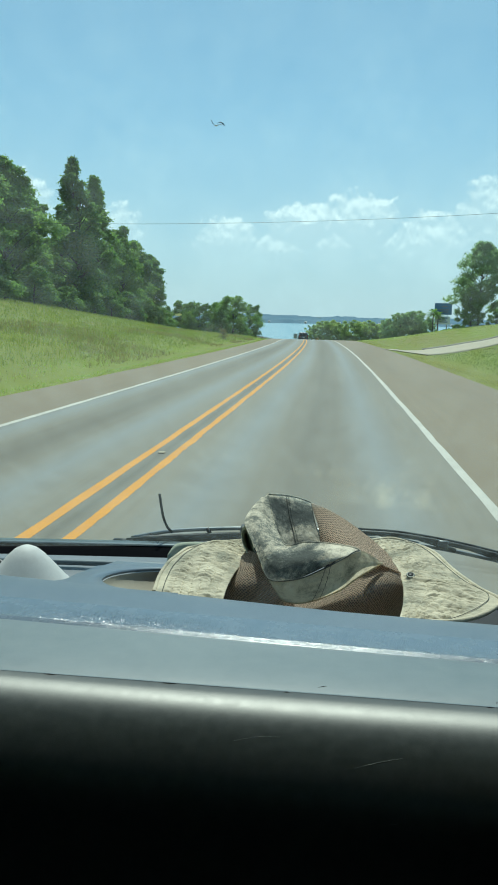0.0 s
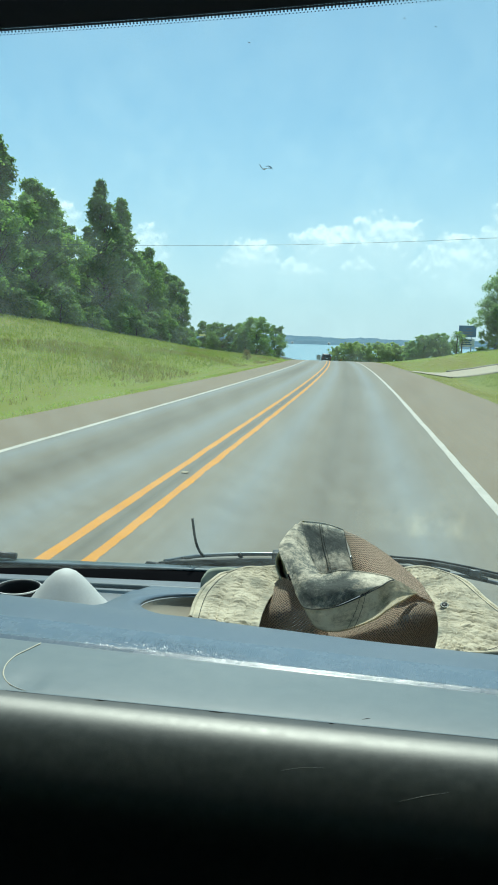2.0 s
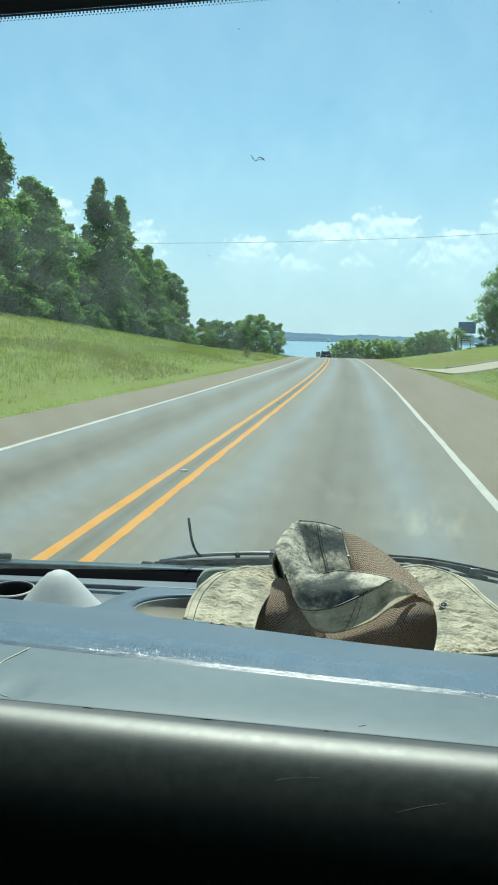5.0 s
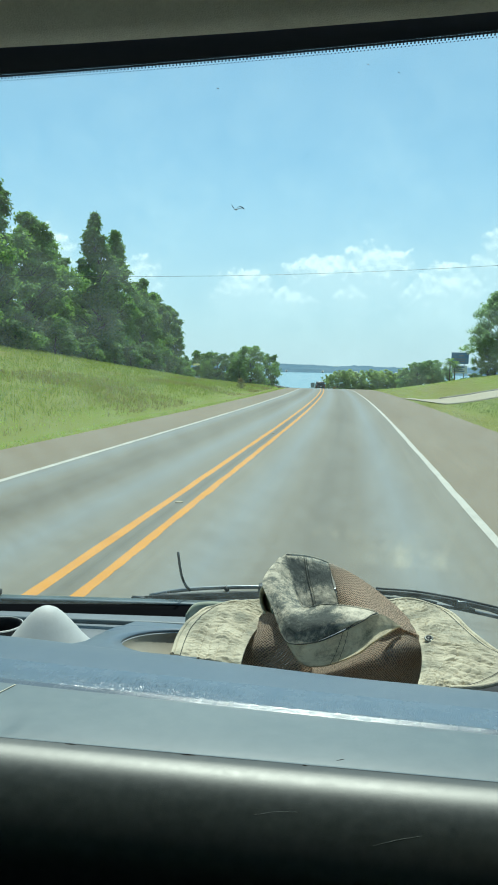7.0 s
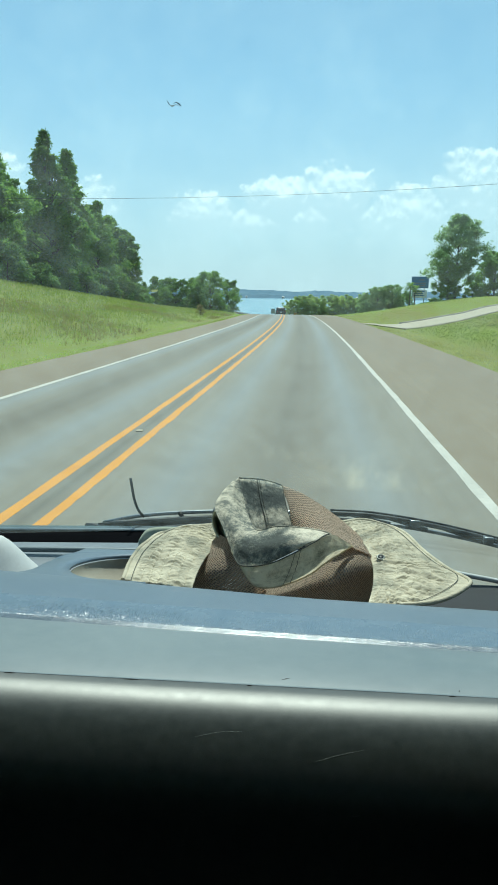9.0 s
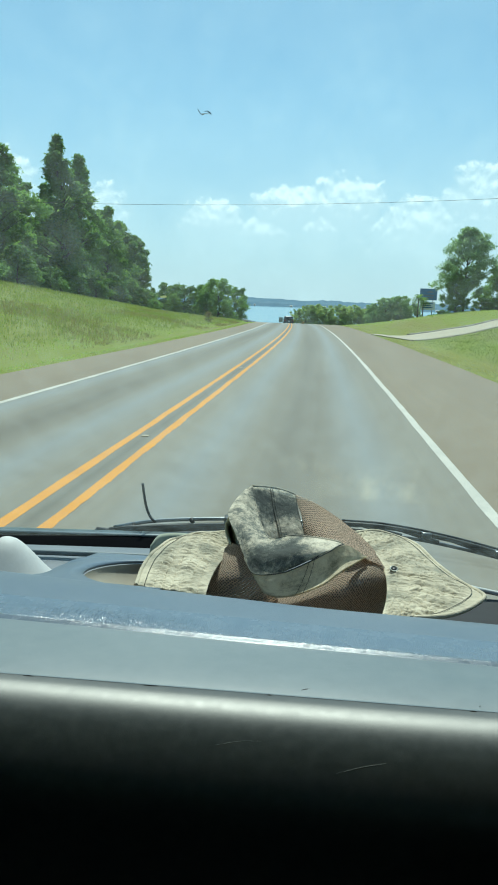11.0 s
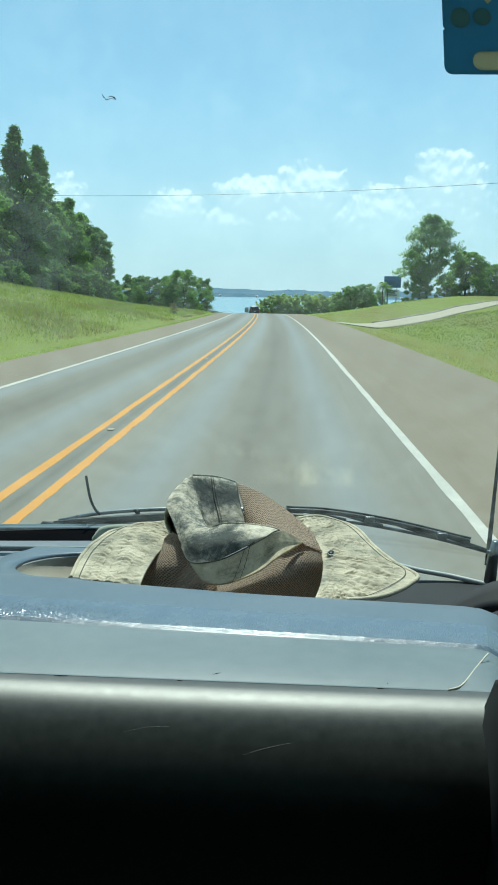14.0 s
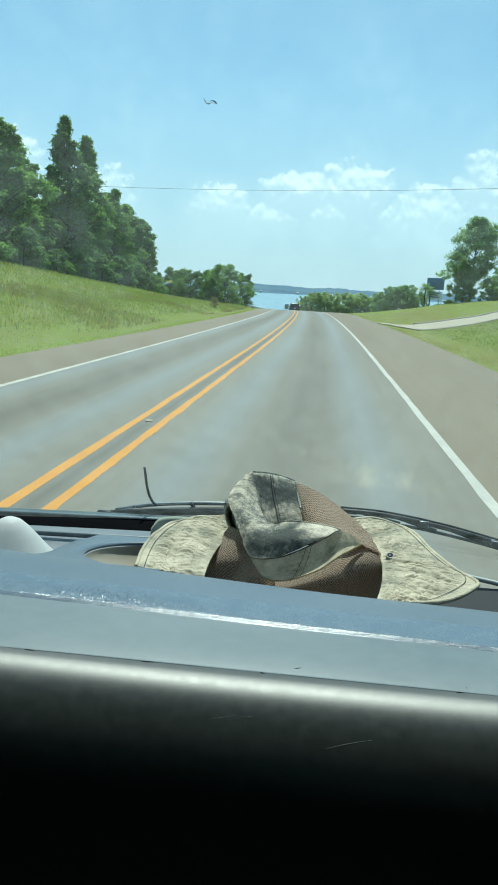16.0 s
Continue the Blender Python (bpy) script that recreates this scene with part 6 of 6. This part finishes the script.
def suv(x, y, turn):
    t = thing("suv", "dark sport utility vehicle driving ahead on the road", "car", (x, y, road_z(y) + 0.0), turn)
    side = [(-2.35, 0.42), (-2.40, 0.75), (-2.36, 1.05), (-2.20, 1.62), (-2.02, 1.74), (-0.6, 1.78), (0.25, 1.70), (0.95, 1.12), (2.0, 1.02), (2.32, 0.85), (2.36, 0.45)]
    rows = []
    for k, s in enumerate((-1, -0.94, -0.5, 0, 0.5, 0.94, 1)):
        rows.append([(s * (0.95 - 0.16 * step(1.0, 1.75, z)), yy * (1 - 0.02 * abs(s)), z - (0.03 if abs(s) == 1 else 0)) for yy, z in side])
    bm = grid(rows, uv=False)
    for row in (rows[0], rows[-1]):
        bm.faces.new([bm.verts.new(p) for p in row])
    bmesh.ops.remove_doubles(bm, verts=bm.verts[:], dist=1e-4)
    body = part("body", bm, M_DARKPAINT, t)
    part("rear_window", grid([[(sx * (0.72 - 0.08 * f), -2.375 + 0.135 * f, 1.12 + 0.48 * f) for sx in (-1, -0.5, 0, 0.5, 1)] for f in (0, 0.5, 1)], thick=0.01), M_CARGLASS, body)
    part("bumper", new_box((-0.92, -2.50, 0.42), (0.92, -2.32, 0.66), 0.05), M_BLACK, body)
    for sx in (-1, 1):
        part("tail_lamp", new_box((sx * 0.82 - 0.09, -2.43, 0.85), (sx * 0.82 + 0.09, -2.33, 1.12), 0.02), M_TAIL, body)
        for wy in (-1.45, 1.45):
            w = part("wheel", lathe([(0.20, -0.11), (0.33, -0.11), (0.36, -0.08), (0.36, 0.08), (0.33, 0.11), (0.20, 0.11)], 24), M_RUBBER, t)
            w.matrix_basis = pose(sx * 0.82, wy, 0.36, 0, 90, 0)
    part("number_plate", new_box((-0.18, -2.515, 0.72), (0.18, -2.40, 0.86), 0.005), M_SIGNWHITE, body)
    return t


suv(mid_x(158) + 1.75, 158, 7.5)

# ---- placard hanging from the roof of the cabin ----
M_PLACARD = material("blue_placard_card", (0.24, 0.46, 0.62), (0.27, 0.50, 0.66), 20, 0.6, translucent=0.75)
M_CREAM = material("cream_print", (0.80, 0.76, 0.58), (0.86, 0.82, 0.64), 20, 0.6, translucent=0.75)
M_OLIVE = material("dark_print", (0.27, 0.40, 0.40), (0.30, 0.43, 0.42), 20, 0.6, translucent=0.75)


def rounded(w, h, r, n=6):
    out = []
    for cx, cy, a0 in ((w - r, r, -90), (w - r, h - r, 0), (r, h - r, 90), (r, r, 180)):
        out += [(cx + r * math.cos(radians(a0 + 90 * k / n)), cy + r * math.sin(radians(a0 + 90 * k / n))) for k in range(n + 1)]
    return out


def card_with_holes(outline, holes, thick):
    """A thin card with the printed shapes cut out of it."""
    bm = bmesh.new()
    edges = []
    for loop in [outline] + holes:
        vs = [bm.verts.new((x, 0, z)) for x, z in loop]
        edges += [bm.edges.new((a, b)) for a, b in zip(vs, vs[1:] + vs[:1])]
    fill = bmesh.ops.triangle_fill(bm, edges=edges, use_beauty=True)
    faces = [f for f in fill["geom"] if isinstance(f, bmesh.types.BMFace)]
    e = bmesh.ops.extrude_face_region(bm, geom=faces)
    bmesh.ops.translate(bm, verts=[v for v in e["geom"] if isinstance(v, bmesh.types.BMVert)], vec=(0, thick, 0))
    return bm


def oval(cx, cz, a, b, n=24):
    return [(cx + a * math.cos(2 * math.pi * k / n), cz + b * math.sin(2 * math.pi * k / n)) for k in range(n)]


pl = thing("parking_placard", "blue card placard with cream print hanging at the windscreen", "placard", (0.0930, 0.36, 1.7915))
out = [(0.10, 0.003), (0.10, 0.185), (0.0, 0.185), (0.0, 0.0195), (0.0008, 0.0182), (0.0, 0.0175)] + [p for p in rounded(0.10, 0.185, 0.0035)[21:]] + [(0.097, 0.0)]
bar = [(0.0123 + x, 0.0015 + z) for x, z in rounded(0.07, 0.0076, 0.0037)]
pin = [(0.0193, 0.0278), (0.027, 0.036), (0.040, 0.050), (0.047, 0.064), (0.044, 0.078), (0.030, 0.088), (0.012, 0.082), (0.004, 0.066), (0.006, 0.048), (0.0125, 0.035)]
marks = [oval(0.0074, 0.0225, 0.0042, 0.0040), oval(0.0168, 0.0228, 0.0038, 0.0034), oval(0.030, 0.0225, 0.0042, 0.0040)]
def leaning(loop):
    return [(x - 0.11 * z, z) for x, z in loop]


out, bar, pin, marks = leaning(out), leaning(bar), leaning(pin), [leaning(m) for m in marks]
part("card", card_with_holes(out, [bar, pin] + marks, 0.0008), M_PLACARD, pl, smooth=False)
part("printed_bar", card(bmesh.new(), bar, 0.0, 0.0008), M_CREAM, pl, smooth=False)
part("printed_shape", card(bmesh.new(), pin, 0.0, 0.0008), M_CREAM, pl, smooth=False)
for m in marks:
    part("printed_mark", card(bmesh.new(), m, 0.0, 0.0008), M_OLIVE, pl, smooth=False)

# ---- the stretch of road already passed ----
def lettering(text, size, mat, parent, at, turn=(90, 0, 0)):
    """Writing in the built-in font as a thin mesh."""
    cu = bpy.data.curves.new("lettering", "FONT")
    cu.body, cu.size, cu.align_x, cu.extrude = text, size, "CENTER", 0.002
    tmp = bpy.data.objects.new("lettering", cu)
    me = bpy.data.meshes.new_from_object(tmp)
    bpy.data.objects.remove(tmp)
    me.materials.append(mat)
    ob = new("lettering", me)
    ob.parent = parent
    ob.matrix_basis = pose(*at, *turn)
    return ob


guardrail(-1, -190, -128, "short galvanised guardrail beside the paved shoulder")
guardrail(1, -186, -90, "galvanised guardrail beside the paved shoulder")

M_BLACKPRINT = material("black_sign_print", (0.012, 0.012, 0.012), (0.02, 0.02, 0.02), 4, 0.6)
sgn = thing("speed_sign", "white speed limit sign with black lettering on a post", "road sign", (8.6, -138, land_z(8.6 - mid_x(-138), -138)))
part("post", new_tube([(0, 0.04, -0.5), (0, 0.04, 2.6)], 0.035, 8), M_SIGNBACK, sgn)
part("panel", new_box((-0.38, -0.008, 1.55), (0.38, 0.008, 2.50), 0.004), M_SIGNWHITE, sgn, "white sign panel")
lettering("SPEED", 0.19, M_BLACKPRINT, sgn, (0, -0.013, 2.28))
lettering("LIMIT", 0.19, M_BLACKPRINT, sgn, (0, -0.013, 2.09))
lettering("50", 0.46, M_BLACKPRINT, sgn, (0, -0.013, 1.67))

dia = thing("warning_sign", "yellow diamond warning sign on a thin post", "road sign", (9.6, -42, land_z(9.6 - mid_x(-42), -42)))
part("post", new_tube([(0, 0.04, -0.5), (0, 0.04, 2.6)], 0.035, 8), M_SIGNBACK, dia)
dm = new_box((-0.38, -0.008, -0.38), (0.38, 0.008, 0.38), 0.004)
bmesh.ops.transform(dm, matrix=pose(0, 0, 2.15, 0, 45, 0), verts=dm.verts[:])
part("panel", dm, M_SIGNYELLOW, dia, "yellow diamond panel")
part("printed_arrow", new_box((-0.05, -0.016, 1.9), (0.05, -0.010, 2.4), 0.002), M_BLACKPRINT, dia)

M_RED = material("red_shed_trim", (0.30, 0.03, 0.025), (0.42, 0.06, 0.045), 2, 0.7)
shed = thing("shed", "small white shed with a red roof beyond the grass", "shed", (-30.0, -104, land_z(-30 - mid_x(-104), -104) - 0.1), 8)
part("wall", new_box((-3, -2.4, -0.4), (3, 2.4, 2.5), 0.03), M_PALE, shed)
bm = bmesh.new()
a = [bm.verts.new(p) for p in ((-3.3, -2.8, 2.45), (3.3, -2.8, 2.45), (3.3, 2.8, 2.45), (-3.3, 2.8, 2.45), (-3.3, 0, 3.9), (3.3, 0, 3.9))]
for q in ((0, 1, 5, 4), (2, 3, 4, 5), (1, 2, 5), (3, 0, 4), (0, 3, 2, 1)):
    bm.faces.new([a[i] for i in q])
part("roof", bm, M_RED, shed, "red metal roof", smooth=False)
part("door", new_box((-0.5, -2.46, -0.1), (0.5, -2.38, 2.0), 0.01), M_RED, shed)
part("window", new_box((1.2, -2.45, 0.9), (2.2, -2.38, 1.8), 0.01), M_CARGLASS, shed)

# woods on both sides
for p, x, y, h, a in ((oak, 13.5, -166, 14, 0), (leafy, 15, -156, 15, 60), (oak, 14, -146, 15, 130), (leafy, 17, -138, 16, 200), (oak, 14.5, -128, 15, 250), (leafy, 16.5, -119, 15, 310), (oak, 15, -110, 14, 20), (spire, 22, -150, 18, 100), (spire, 23, -130, 18, 170),
                      (leafy, -34, -150, 12, 40), (spire_b, -38, -138, 15, 140), (leafy, -36, -120, 13, 30), (spire, -37, -92, 17, 110), (leafy, -32, -80, 14, 60), (leafy, -30, -66, 14, 200), (spire_b, -29, -52, 16, 280), (leafy, -28, -40, 14, 30), (spire, -28.5, -28, 16, 160), (leafy, -27.5, -16, 14, 220), (spire_b, -28, -5, 16, 70), (leafy, -27, 7, 14, 10), (spire, -28.5, 18, 16, 120), (leafy, -27, 28, 14, 200),
                      (oak, 30, -60, 11, 90), (oak, 24, -30, 12, 130), (oak_b, 34, -8, 8, 240), (oak, 36, 22, 11, 30)):
    grow(p, x, y, land_z(x - mid_x(y), y) + h, a)

# gravel drive on the left
rows = []
for y in ladder([(-82, -72, 2)]):
    rows.append([(mid_x(y) + d, y, max(land_z(d, y), road_z(y)) + 0.04) for d in ladder([(-48, -5.2, 2.4)])])
tagged(part("driveway_2", grid(rows, uv=False), M_CONCRETE), "pale gravel drive leaving the road", "driveway", kind="structure")


def power_pole(x, y, top):
    base = land_z(x - mid_x(y), y)
    t = thing("utility_pole", "brown wooden utility pole with a crossarm", "utility pole", (x, y, base), group="poles beside the road")
    h = top - base
    part("shaft", new_tube([(0, 0, -1), (0, 0, h + 0.3)], [0.17, 0.11], 10), M_POST, t)
    part("crossarm", new_box((-0.06, -1.1, h - 0.27), (0.06, 1.1, h - 0.12), 0.01), M_POST, t)
    for k in (-1.0, 1.0):
        part("insulator", lathe([(0, 0), (0.045, 0), (0.06, 0.05), (0.04, 0.1), (0, 0.12)], 12, (0, k, h - 0.12)), M_CONE, t)


for y in (41, -62):
    power_pole(-60, y, 9.5), power_pole(46, y, 11.5)
    for k, r, lift in ((-1.0, 0.009, 0.0),):
        a, b = Vector((-60, y + k, 9.5)), Vector((46, y + k, 11.5))
        sag = [a.lerp(b, i / 32) - Vector((0, 0, (4.15 - lift) * (1 - (i / 16 - 1) ** 2))) for i in range(33)]
        tagged(part("power_line", new_tube(sag, r, 5), M_BLACK), "thin black power line crossing over the road", "power line", "power lines over the road")
